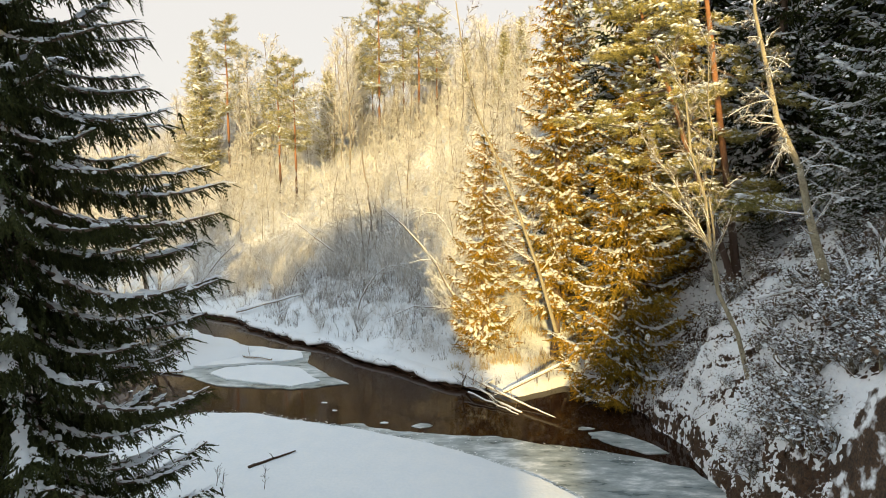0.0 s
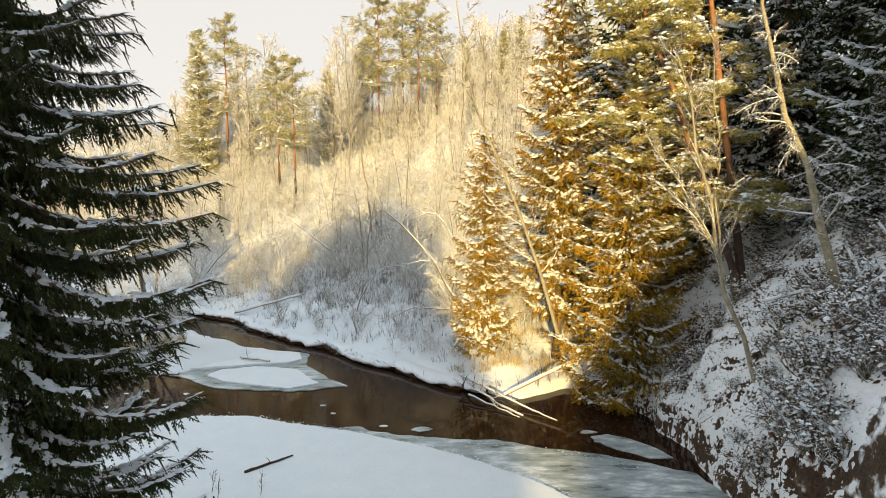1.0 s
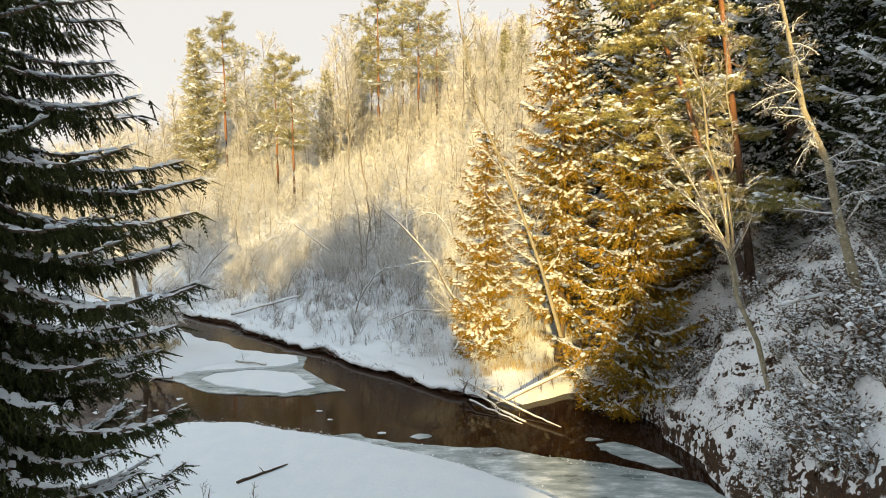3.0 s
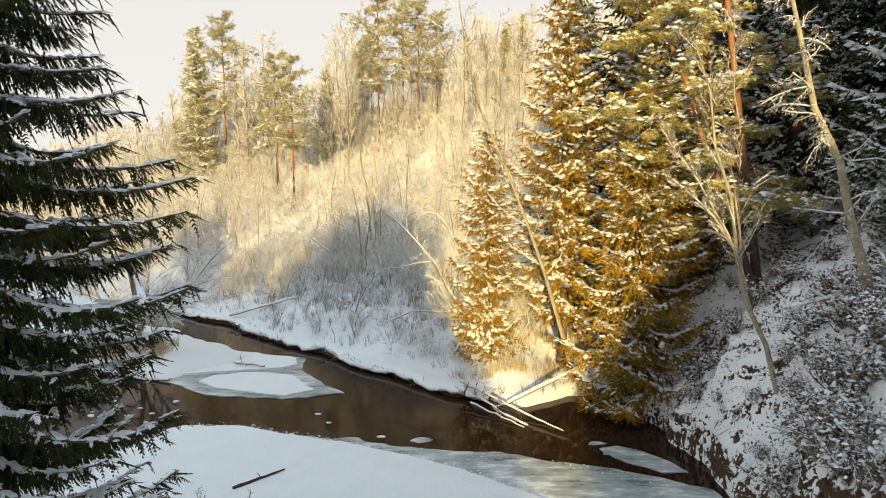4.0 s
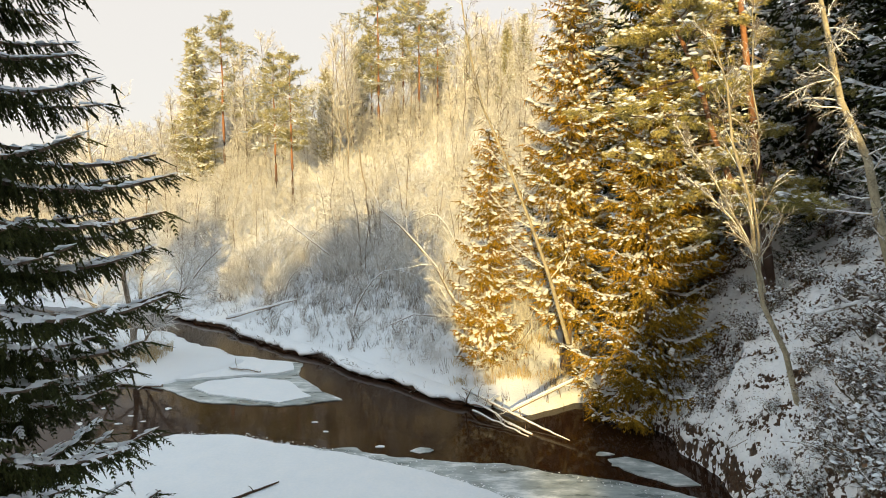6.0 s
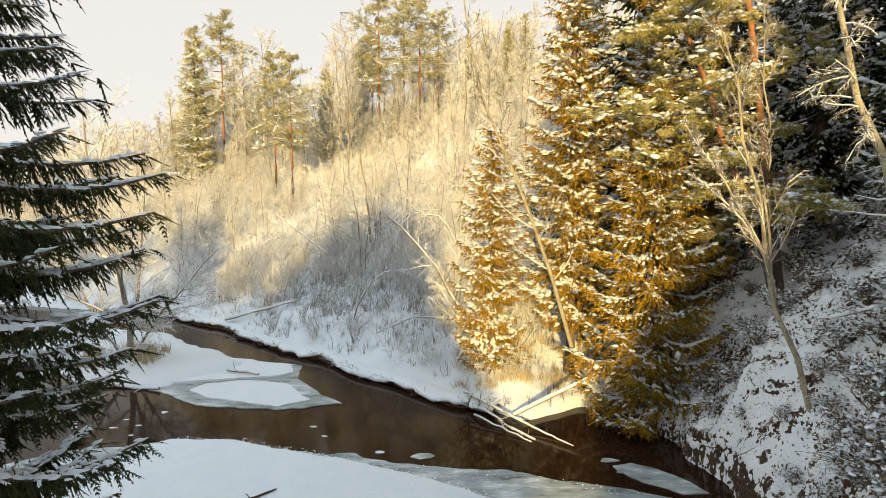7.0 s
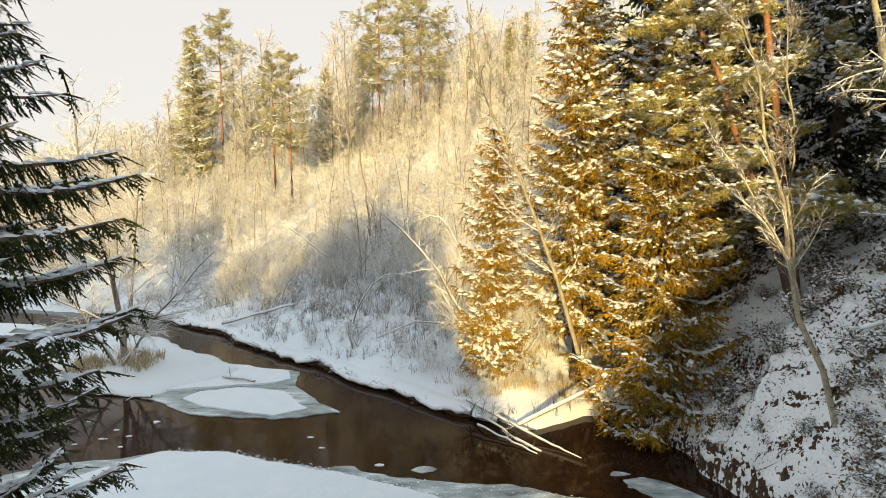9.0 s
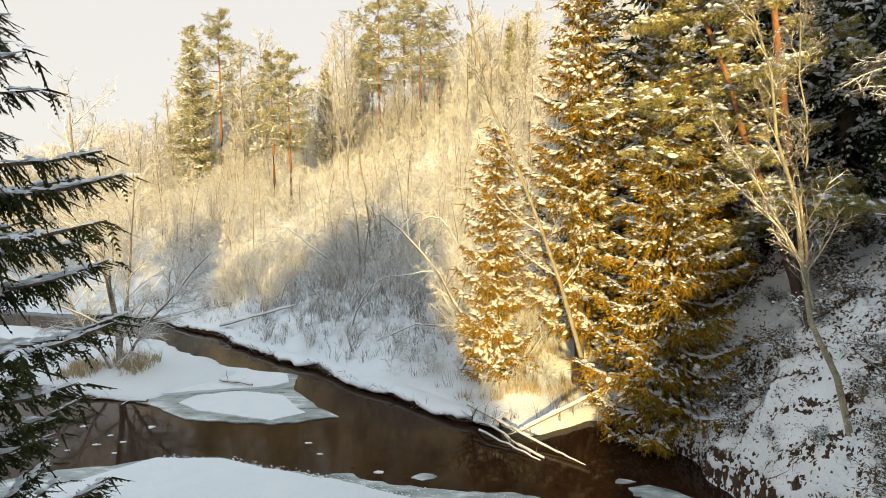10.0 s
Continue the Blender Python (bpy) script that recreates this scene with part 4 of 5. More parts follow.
rng = np.random.default_rng(77)
for x, y in scatter(rng, 9000, (-66, 22), (34, 88), lambda x, y, d: (np.abs(x) < y * 0.95) & (d > 7.0 + 1.5 * ((x > -13) & (x < -1))) & ~((x > 2) & (y < 38)), 1.9, 235):
    i = int(rng.integers(6))
    tall = np.interp(y, [36, 50, 56, 68, 74, 88], [5.5, 6.5, 5.5, 5.0, 8.5, 9.5]) + 3.0 * float(step(0, 6, x)) + (1.5 if y > 72 and x < -13 else 0)
    planted(frosted[i], x, y, rng.uniform(0, 360), tall * rng.uniform(0.75, 1.2) / FROSTED_TALL[i])
for x, y, top in ((-25.5, 70, 29.5), (-23.5, 72, 31.5), (-22.0, 74, 30.0), (-27, 71, 28.0), (-14.8, 70, 29.5), (-13.2, 68, 30.5), (-11.8, 66, 30.0), (-16.0, 72, 28.0), (-12.6, 72, 33.0), (-35.5, 72, 24.0), (-37, 66, 19.0), (-33.8, 66, 20.0),
                  (1.5, 62, 25.5), (3.6, 58, 24.0), (5.4, 60, 25.5), (-5.0, 70, 27.0), (0.2, 66, 25.0), (6.5, 54, 23.0), (8.0, 50, 21.0), (-33, 60, 16.0), (-29, 57, 14.5)):
    i = int(rng.integers(4, 6))
    crest(frosted[i], FROSTED_TALL[i], x, y, top, rng.uniform(0, 360))
for m in frosted:
    remove(m)

# low growth that covers the hill
def sapling_pattern(seed, fan=0.0):
    """A young tree 1 high; with fan, a rounded bush of several stems."""
    r = np.random.default_rng(seed)
    if fan:
        P = np.stack([stem(r, [(0, 0, 0), (0.35 * fan * math.cos(a), 0.35 * fan * math.sin(a), .5), (fan * math.cos(a), fan * math.sin(a), r.uniform(0.75, 1.0))]) for a in r.uniform(0, 6.28) + np.array([0, 2.1, 4.2])])
        lv = grow(r, P, np.full((3, 8), 0.01), [(6, 0.9, 0.42, 0.12, 0.06, 0.22), (7, 0.95, 0.55, 0.12, 0.0, 0.2)])
    else:
        P = stem(r, [(0, 0, 0), (r.normal(0, .08), r.normal(0, .08), .5), (r.normal(0, .15), r.normal(0, .15), 1)])[None]
        lv = grow(r, P, np.full((1, 8), 0.01), [(12, 1.2, 0.36, 0.10, 0.0, 0.22), (8, 1.0, 0.5, 0.15, 0.0, 0.2)])
    return join(blades(lv[0][0], 0.008, r), blades(lv[1][0], 0.006, r), hairs(lv[2][0], 0.0065, r))


rng = np.random.default_rng(79)
n = 8000
x, y = rng.uniform(-70, 24, n), rng.uniform(30, 88, n)
d, _ = to_line(x, y, FAR_BANK)
dn, _ = to_line(x, y, NEAR_BANK)
ok = ~in_river(x, y) & (d > 5.5 + 2 * rng.uniform(0, 1, n) + 3.0 * step(-14, -10, x) * step(1, -3, x)) & (dn > d) & (np.abs(x) < y * 0.95) & (rng.uniform(0, 1, n) < 0.72)
x, y = x[ok], y[ok]
O = np.stack([x, y, ground(x, y) - 0.05], -1)
pieces = []
for k in range(4):
    o = O[k::4]
    a, h = rng.uniform(0, 6.28, len(o)), rng.uniform(1.3, 3.6, len(o))[:, None]
    X, Y = np.stack([np.cos(a), np.sin(a), 0 * a], -1) * h, np.stack([-np.sin(a), np.cos(a), 0 * a], -1) * h
    lean = rng.normal(0, 0.3, (len(o), 2))
    pieces.append(stamp(sapling_pattern(200 + k, 0.45 if k else 0), X, Y, np.concatenate([lean, np.ones((len(o), 1))], 1) * h, o))
tagged(new("undergrowth", mesh_of("undergrowth", *join(*pieces), [mat_brush])), "dense thicket of thin frosted saplings", "undergrowth", kind="stuff")

# shrubs on the far bank
G_SHRUB = "shrubs on the far bank"
shrubs = []
for i in range(3):
    rng = np.random.default_rng(90 + i)
    stems = [[(rng.normal(0, .15), rng.normal(0, .15), -0.1), (rng.normal(0, .5), rng.normal(0, .5), 1.3), (rng.normal(0, .9), rng.normal(0, .9), 2.4 + rng.uniform(0, .8))] for _ in range(9)]
    shrubs.append(bare_tree("shrub", rng, stems, [0.022] * 9, [(9, 0.6, 0.35, 0.15, 0.1, 0.12), (8, 0.7, 0.5, 0.1, 0.0, 0.12)], twig=0.007, bark=mat_frost,
                            label="leafless shrub with frosted thin stems", group=G_SHRUB, category="shrub"))
rng = np.random.default_rng(93)
stems = [[(rng.normal(0, .2), rng.normal(0, .2), -0.1), (rng.normal(0, .4), rng.normal(0, .4), 1.0), (rng.normal(0, .7), rng.normal(0, .7), 1.7 + rng.uniform(0, .6))] for _ in range(10)]
shrubs.append(bare_tree("shrub", rng, stems, [0.014] * 10, [(8, 0.6, 0.38, 0.15, 0.1, 0.14), (7, 0.7, 0.5, 0.1, 0.0, 0.14)], twig=0.006, bark=mat_twig_bark, twigs=mat_twig_bark,
                        label="low leafless shrub with thin greyish stems", group=G_SHRUB, category="shrub"))
rng = np.random.default_rng(78)
for x, y in scatter(rng, 2500, (-30, 4), (25, 46), lambda x, y, d: (d > 3.5) & (d < 9.5) & ~((x > -12) & (x < 0) & (d < 7.0)) & (rng.uniform(0, 1, len(x)) < (d / 7) ** 1.5), 0.9, 78):
    planted(shrubs[int(rng.integers(3))], x, y, rng.uniform(0, 360), rng.uniform(0.4, 1.15))
rng = np.random.default_rng(80)
for x, y in scatter(rng, 1500, (-16, 2.5), (25, 40), lambda x, y, d: (d > 1.2) & (d < 6) & (rough(x, y, 2.0, 91, 2) > -0.05 - 0.04 * d), 0.5, 32):
    planted(shrubs[3], x, y, rng.uniform(0, 360), rng.uniform(0.3, 0.8))
# bent young trees with snow along their backs
bent = []
for i in range(4):
    rng = np.random.default_rng(95 + i)
    L, side = 3.2 + 0.7 * i, rng.uniform(0.6, 1.1)
    bent.append(bare_tree("bent_sapling", rng, [[(0, 0, -0.1), (0.15 * L * side, 0.05, 0.45 * L), (0.42 * L * side, 0.1, 0.72 * L), (0.75 * L * side, 0.1, 0.74 * L), (1.0 * L * side, 0.05, 0.55 * L)]], [0.035 + 0.006 * i],
                          [(16, 0.8, 0.28, 0.2, 0.1, 0.2), (9, 0.8, 0.45, 0.1, 0.0, 0.18), (7, 0.8, 0.45, 0.1, -0.05, 0.15)], twig=0.008, bark=mat_twig_bark, twigs=mat_frost,
                          label="young tree bent down under the snow on its back", group="bent young trees on the bank", snow=0.02))
rng = np.random.default_rng(81)
for x, y in scatter(rng, 1500, (-24, 1.5), (27, 50), lambda x, y, d: (d > 3.5) & (d < 14), 1.6, 12):
    planted(bent[int(rng.integers(4))], x, y, rng.choice([0, 180]) + rng.uniform(-50, 50), rng.uniform(0.7, 1.25))
for m in bent:
    remove(m)
for m in shrubs:
    remove(m)

# ---- single bare trees ----
def hero(name, seed, stems, radii, plan, label, group="", twig=0.006, bark=None, twigs=None, snow=0.05, category="tree", thin=0.42):
    """A bare tree whose stems are given in the world."""
    x, y, z = stems[0][0]
    own = [[(a - x, b - y, c - z) for a, b, c in st] for st in stems]
    return bare_tree(name, np.random.default_rng(seed), own, radii, plan, twig, bark, twigs, label, group, x, y, z, category, snow, split=True, thin=thin)


hero("leaning_birch", 101, [[(5.35, 23.7, 0.6), (5.02, 23.6, 2.45), (4.5, 23.6, 3.8), (3.94, 23.6, 5.26), (3.2, 23.6, 7.0), (2.64, 23.6, 8.4), (2.05, 23.6, 10.1), (1.59, 23.6, 11.6), (0.9, 23.6, 14.3), (0.5, 23.6, 16.5)]], [0.09],
     [(20, 0.75, 0.17, 0.25, 0.15, 0.14), (8, 0.7, 0.45, 0.15, 0.0, 0.12), (12, 0.7, 0.5, 0.1, -0.1, 0.1)], "tall leafless tree leaning over the bank with pale bark", twig=0.008, snow=0.012, twigs=mat_twig_bark, bark=mat_pale_bark, thin=0.28)
hero("arching_tree", 102, [[(1.9, 27.2, 0.8), (1.2, 27, 2.2), (0.3, 27, 3.6), (-0.7, 27, 5.3), (-1.5, 27, 6.5), (-3.2, 27, 7.9)], [(1.8, 27.2, 1.0), (0.9, 26.8, 2.6), (-0.5, 26.8, 3.1), (-1.8, 26.8, 2.9), (-3.0, 26.8, 2.4), (-3.3, 26.8, 2.2)]],
     [0.085, 0.045], [(18, 0.8, 0.25, 0.15, 0.1, 0.16), (10, 0.7, 0.45, 0.1, -0.05, 0.12), (12, 0.7, 0.5, 0.1, -0.1, 0.1)], "snow-laden tree arching over the river bank", snow=0.015, bark=mat_twig_bark, twigs=mat_brush)
hero("forked_tree", 103, [[(8.45, 14.95, 3.1), (8.1, 15, 4.0), (7.88, 15, 4.7), (7.6, 15, 5.8), (7.31, 15, 6.9), (7.1, 15, 7.9), (6.85, 15, 9.0), (6.5, 15, 10.4), (6.1, 15, 11.9)],
                          [(7.6, 15, 5.8), (7.3, 14.9, 6.7), (6.9, 14.8, 7.3), (6.45, 14.8, 7.7), (6.0, 14.8, 8.2), (5.6, 14.8, 8.5)],
                          [(7.4, 15, 6.5), (7.0, 15, 7.4), (6.5, 15.1, 8.2), (6.1, 15.1, 8.8), (5.7, 15.1, 9.4), (5.4, 15.1, 9.8)],
                          [(7.45, 15, 6.3), (7.35, 15, 7.6), (7.3, 15, 8.8), (7.25, 15.1, 10), (7.15, 15.1, 11.2), (7.1, 15.1, 12.4)]], [0.064, 0.022, 0.020, 0.028],
     [(15, 0.5, 0.19, 0.3, 0.14, 0.12), (9, 0.6, 0.5, 0.2, 0.05, 0.12), (9, 0.7, 0.5, 0.1, -0.05, 0.1)], "young forked tree with snow on its arching limbs", snow=0.008, twigs=mat_twig_bark, thin=0.24, bark=mat_pale_bark)
hero("birch_tree", 104, [[(9.5, 13.2, 5.2), (9.1, 13.2, 6.5), (8.7, 13.2, 7.7), (8.4, 13.2, 8.7), (7.96, 13.2, 9.7), (7.6, 13.2, 11.0), (7.35, 13.2, 12.4), (7.2, 13.2, 13.6)]], [0.105],
     [(34, 1.25, 0.125, 0.22, -0.04, 0.32), (10, 0.85, 0.45, 0.15, -0.15, 0.16), (10, 0.7, 0.5, 0.1, -0.2, 0.1)], "old birch with short crooked snow-covered limbs", snow=0.014, twigs=mat_twig_bark, thin=0.17, bark=mat_pale_bark)
hero("alder_tree", 105, [[(-15.9, 28.7, 0.5), (-16.0, 28.7, 3), (-16.3, 28.7, 5), (-17.2, 28.7, 8), (-17.6, 28.7, 10.5), (-17.7, 28.7, 12.5)], [(-16.0, 28.8, 0.5), (-15.6, 29, 3), (-15.4, 29, 5), (-15.3, 29, 6.4), (-15.1, 29, 7.8), (-15, 29, 9)],
                         [(-15.9, 28.6, 0.5), (-15.0, 28.4, 1.8), (-14.0, 28.2, 2.8), (-12.6, 28, 4.2), (-11.8, 28, 5.3), (-11, 28, 6)], [(-16.2, 28.5, 0.5), (-17.0, 28.3, 2), (-17.6, 28.2, 3.2), (-18, 28.2, 4.5), (-18.6, 28, 5.5), (-19, 28, 6)]],
     [0.14, 0.09, 0.07, 0.08], [(26, 0.8, 0.34, 0.12, 0.08, 0.16), (13, 0.8, 0.45, 0.12, 0.0, 0.14), (13, 0.8, 0.5, 0.1, -0.05, 0.12)], "spreading alder with several stems on the snowy bar", snow=0.02, twig=0.009, twigs=mat_brush, bark=mat_twig_bark)

# ---- growth on the steep bank ----
LEAF = (np.array([(-1, 0, 0), (0, -0.6, 0.15), (1, 0, 0), (0, 0.6, 0.15)], float), np.array([(0, 1, 2), (0, 2, 3)]))


def snowy_bush(seed, spread, tall, stems, lumps, group, label):
    rng = np.random.default_rng(seed)
    st = [[(rng.normal(0, .06), rng.normal(0, .06), -0.1), (rng.normal(0, spread * .5), rng.normal(0, spread * .5), tall * .55), (rng.normal(0, spread), rng.normal(0, spread), tall * rng.uniform(.5, 1.1))] for _ in range(stems)]
    root = bare_tree("snowy_bush", rng, st, [0.012] * stems, [(7, 0.7, 0.42, 0.1, 0.05, 0.14), (5, 0.8, 0.5, 0.1, -0.1, 0.14)], twig=0.006, bark=mat_bark, twigs=mat_bush_twigs, label=label, group=group, category="shrub")
    c = np.array([p for q in st for p in (q[1], q[2], ((q[1][0] + q[2][0]) / 2, (q[1][1] + q[2][1]) / 2, (q[1][2] + q[2][2]) / 2))])
    k = 230
    o = c[rng.integers(0, len(c), k)] + rng.normal(0, 0.14, (k, 3))
    a, w = rng.uniform(0, 6.28, k), rng.uniform(0.02, 0.055, k)[:, None]
    X = np.stack([np.cos(a), np.sin(a), rng.normal(0, .7, k)], -1) * w
    Y = np.stack([-np.sin(a), np.cos(a), rng.normal(0, .7, k)], -1) * w
    tagged(part("leaves", mesh_of("leaves", *stamp(LEAF, X, Y, np.array([0, 0, 1.0]) * w, o), [mat_leaves]), root, "withered brown leaves"), kind="stuff")
    o = c[rng.integers(0, len(c), lumps)] + rng.normal(0, 0.13, (lumps, 3)) + np.array([0, 0, 0.03])
    a, w = rng.uniform(0, 6.28, lumps), (0.025 + 0.13 * rng.uniform(0, 1, lumps) ** 2.5)[:, None]
    X = np.stack([np.cos(a), np.sin(a), rng.normal(0, .3, lumps)], -1) * w
    Y = np.stack([-np.sin(a), np.cos(a), 0 * a], -1) * w * 0.8
    snow_part("snow_cap", mesh_of("snow_cap", *stamp(LUMP, X, Y, np.array([0, 0, 0.8]) * w, o), [mat_snow], smooth=True), root, "tufts of snow caught in the twigs")
    return root


mat_bush_twigs = material("dark_bush_twigs", (0.06, 0.042, 0.028), 0.85, (0.17, 0.125, 0.09), 6, 0.8, snow=(0.84, 0.85, 0.87), snow_at=0.58, snow_soft=0.3)
G_BUSH = "snowy bushes on the steep bank"
bushes = [snowy_bush(140 + i, 0.36, 0.68, 13, 260, G_BUSH, "low dark bush with tufts of snow in its twigs") for i in range(3)]
rng = np.random.default_rng(141)
spots = [(8.0, 14.6), (8.5, 14.2), (8.9, 14.6), (8.7, 13.6), (9.3, 13.9), (9.7, 13.2), (9.1, 12.8), (8.9, 12.2), (9.5, 12.4), (10.1, 12.8), (8.3, 15.6), (8.2, 13.2), (9.9, 14.2)]
for _ in range(48):
    spots.append((rng.uniform(8.0, 14.5), rng.uniform(11.5, 22)))
for _ in range(14):
    spots.append((rng.uniform(8.3, 11.5), rng.uniform(10.6, 13.6)))
for _ in range(13):
    spots.append((rng.uniform(7.4, 8.7), rng.uniform(11.2, 13.4)))
for _ in range(14):
    spots.append((rng.uniform(8.3, 10.2), rng.uniform(10.2, 12.0)))
for x, y in spots:
    planted(bushes[int(rng.integers(3))], x, y, rng.uniform(0, 360), rng.uniform(0.5, 1.25))
for m in bushes:
    remove(m)

rng = np.random.default_rng(142)
n = 70000
x, y = rng.uniform(7.2, 17, n), rng.uniform(10.5, 25, n)
d, al = to_line(x, y, FAR_BANK)
ok = ~in_river(x, y) & (rough(x, y, 0.9, 71, 3) + 0.7 * rough(x, y, 3.5, 75, 2) > 0.22 - 0.16 * step(3.0, 1.5, d) + 0.25 * rng.uniform(-0.5, 1, n)) & (d > 0.10)
x, y = x[ok], y[ok]
n = len(x)
a, w = rng.uniform(0, 6.28, n), rng.uniform(0.03, 0.09, n)[:, None]
X = np.stack([np.cos(a), np.sin(a), rng.normal(0, .6, n)], -1) * w
Y = np.stack([-np.sin(a), np.cos(a), rng.normal(0, .6, n)], -1) * w * 0.7
tagged(new("leaf_litter", mesh_of("leaf_litter", *stamp(LEAF, X, Y, np.array([0, 0, 1.0]) * w, np.stack([x, y, ground(x, y) + 0.02], -1)), [mat_leaves])),
       "withered dark leaves poking out of the snow", "leaf litter", kind="stuff")

mat_soil = material("dark_soil", (0.022, 0.015, 0.010), 0.9, (0.11, 0.055, 0.025), 6, 0.8, bump=0.6, bump_scale=18)

# snow and crumbled earth on the steep bank
rng = np.random.default_rng(147)


def bank_lumps(name, n, ds, size, mask, flat, mat, label, category, least=0.0):
    x, y = rng.uniform(6.5, 15, n), rng.uniform(10.5, 24, n)
    d, al = to_line(x, y, FAR_BANK)
    near = (d > ds[0]) & (d < ds[1]) & (al < 23)
    x, y = x[near], y[near]
    z = ground(x, y)
    steep = np.hypot(ground(x + 0.05, y) - z, ground(x, y + 0.05) - z) / 0.05
    ok = mask(x, y, z) & (z > 0.02) & (steep > least)
    x, y, z = x[ok], y[ok], z[ok]
    k = len(x)
    gx_, gy_ = (ground(x + 0.05, y) - z) / 0.05, (ground(x, y + 0.05) - z) / 0.05
    up = unit(np.stack([-gx_, -gy_, np.ones(k)], -1))
    a, w = rng.uniform(0, 6.28, k), (size[0] + (size[1] - size[0]) * rng.uniform(0, 1, k) ** 2.5)[:, None]
    X = unit(np.cross(up, np.stack([np.cos(a), np.sin(a), 0.3 * np.sin(a)], -1)))
    Y = np.cross(up, X)
    tagged(new(name, mesh_of(name, *stamp(LUMP, X * w * 1.6, Y * w, up * w * flat, np.stack([x, y, z - 0.01], -1)), [mat], smooth=True)), label, category, kind="stuff")


bank_lumps("ledge_snow", 60000, (0.05, 2.2), (0.03, 0.17), lambda x, y, z: rough(x + y, z * 2.6, 0.55, 151, 3) > 0.13, 0.7, mat_snow, "clumps of snow on ledges of the earth bank", "snow")
bank_lumps("bank_crust", 220000, (-1.0, 1.6), (0.03, 0.19), lambda x, y, z: rough(x + y, z * 2.0, 0.6, 157, 3) > -0.12 + 0.5 * step(0.9, 0.2, z) + 0.28 * step(14.5, 12.8, y) * step(3.8, 2.8, z), 0.9, mat_snow, "snow crust clinging to the undercut bank", "snow", 1.6)
bank_lumps("bank_clods", 120000, (-1.0, 0.8), (0.03, 0.14), lambda x, y, z: rough(x + y, z * 1.6, 0.7, 159, 3) > 0.18 - 0.3 * step(0.9, 0.2, z) - 0.35 * step(14.8, 12.8, y) * step(3.8, 2.8, z), 1.2, mat_soil, "dark clods of earth on the undercut bank", "earth", 1.6)
bank_lumps("crumbled_earth", 40000, (0.05, 2.2), (0.03, 0.13), lambda x, y, z: rough(x + y, z * 2.2, 1.0, 153, 3) > 0.22, 0.9, mat_soil, "crumbled dark earth and moss on the steep bank", "earth")
bank_lumps("snow_cushions", 52000, (0.3, 9.0), (0.05, 0.22), lambda x, y, z: rough(x, y, 0.8, 155, 3) > 0.02, 0.75, mat_snow, "lumpy snow over the low ground plants", "snow")

# a fallen crown under thick snow
hero("fallen_tree", 143, [[(9.2, 13.0, 5.5), (9.7, 12.9, 5.9), (10.2, 12.8, 6.4), (10.7, 12.8, 7.0), (11.2, 12.7, 7.6), (11.8, 12.6, 8.2)], [(9.5, 13.3, 6.0), (9.2, 13.5, 5.95), (8.8, 13.6, 5.8), (8.4, 13.6, 5.7), (8.1, 13.7, 5.6), (7.9, 13.7, 5.55)]],
     [0.055, 0.035], [(10, 0.8, 0.3, 0.1, 0.1, 0.15), (7, 0.7, 0.45, 0.15, 0.0, 0.14), (8, 0.7, 0.5, 0.1, -0.1, 0.1)], "fallen crown of a tree under thick snow", snow=0.06, twigs=mat_bush_twigs)

# ---- the banks' edges ----
def edge_of(line, toward):
    """Points along a bank where the ground really meets the river."""
    p = np.array(stem_line(line, 0.22))
    d = unit(np.gradient(p, axis=0))
    nrm = np.stack([-d[:, 1], d[:, 0]], -1) * toward
    t = np.linspace(-0.9, 0.9, 37)
    q = p[:, None] + nrm[:, None] * t[None, :, None]
    x, y = q[..., 0], q[..., 1]
    wet = in_river(x + 0.5 * rough(x, y, 1.6, 5, 2), y + 0.5 * rough(x, y, 1.6, 9, 2))
    first = np.argmax(~wet, axis=1)
    return q[np.arange(len(p)), first], nrm


def stem_line(line, gap):
    out = []
    for (ax, ay), (bx, by) in zip(line, line[1:]):
        n = max(1, int(math.hypot(bx - ax, by - ay) / gap))
        out += [(ax + (bx - ax) * i / n, ay + (by - ay) * i / n) for i in range(n)]
    return out + [line[-1]]


EDGE, EDGE_N = edge_of([p for p in FAR_BANK if -30 < p[0] < 1.8 and p[1] > 21.5], 1)
rng = np.random.default_rng(120)
m = len(EDGE)
lip = rough(EDGE[:, 0], EDGE[:, 1], 1.1, 61, 3)
fine = rough(EDGE[:, 0], EDGE[:, 1], 0.3, 67, 2)
rows = []
for out_, z_ in ((1.1, 0.28), (0.60, 0.42), (0.20, 0.41), (-0.02, 0.33), (-0.10, 0.23), (-0.05, 0.15), (0.20, 0.13)):
    c = EDGE + EDGE_N * (out_ + (0.26 * lip + 0.20 * fine if out_ < 0.3 else 0 * lip))[:, None]
    rows.append(np.concatenate([c, (z_ + (0.14 * lip + 0.10 * fine) * (out_ < 0.5))[:, None]], 1))
V = np.stack(rows, 1)
ids = np.arange(m * 7).reshape(m, 7)
F = np.stack([ids[:-1, :-1], ids[1:, :-1], ids[1:, 1:], ids[:-1, 1:]], -1).reshape(-1, 4)
tagged(new("snow_lip", mesh_of("snow_lip", V, F, [mat_snow], smooth=True)), "overhanging rim of snow along the river bank", "snow", kind="structure")
rows = []
for out_, z_ in ((0.16, 0.34), (0.06, 0.18), (0.12, 0.05), (-0.02, -0.2)):
    c = EDGE + EDGE_N * (out_ + 0.12 * rough(EDGE[:, 0] + 9, EDGE[:, 1], 0.35, 63, 2))[:, None]
    rows.append(np.concatenate([c, np.full((m, 1), z_)], 1))
V = np.stack(rows, 1)
ids = np.arange(m * 4).reshape(m, 4)
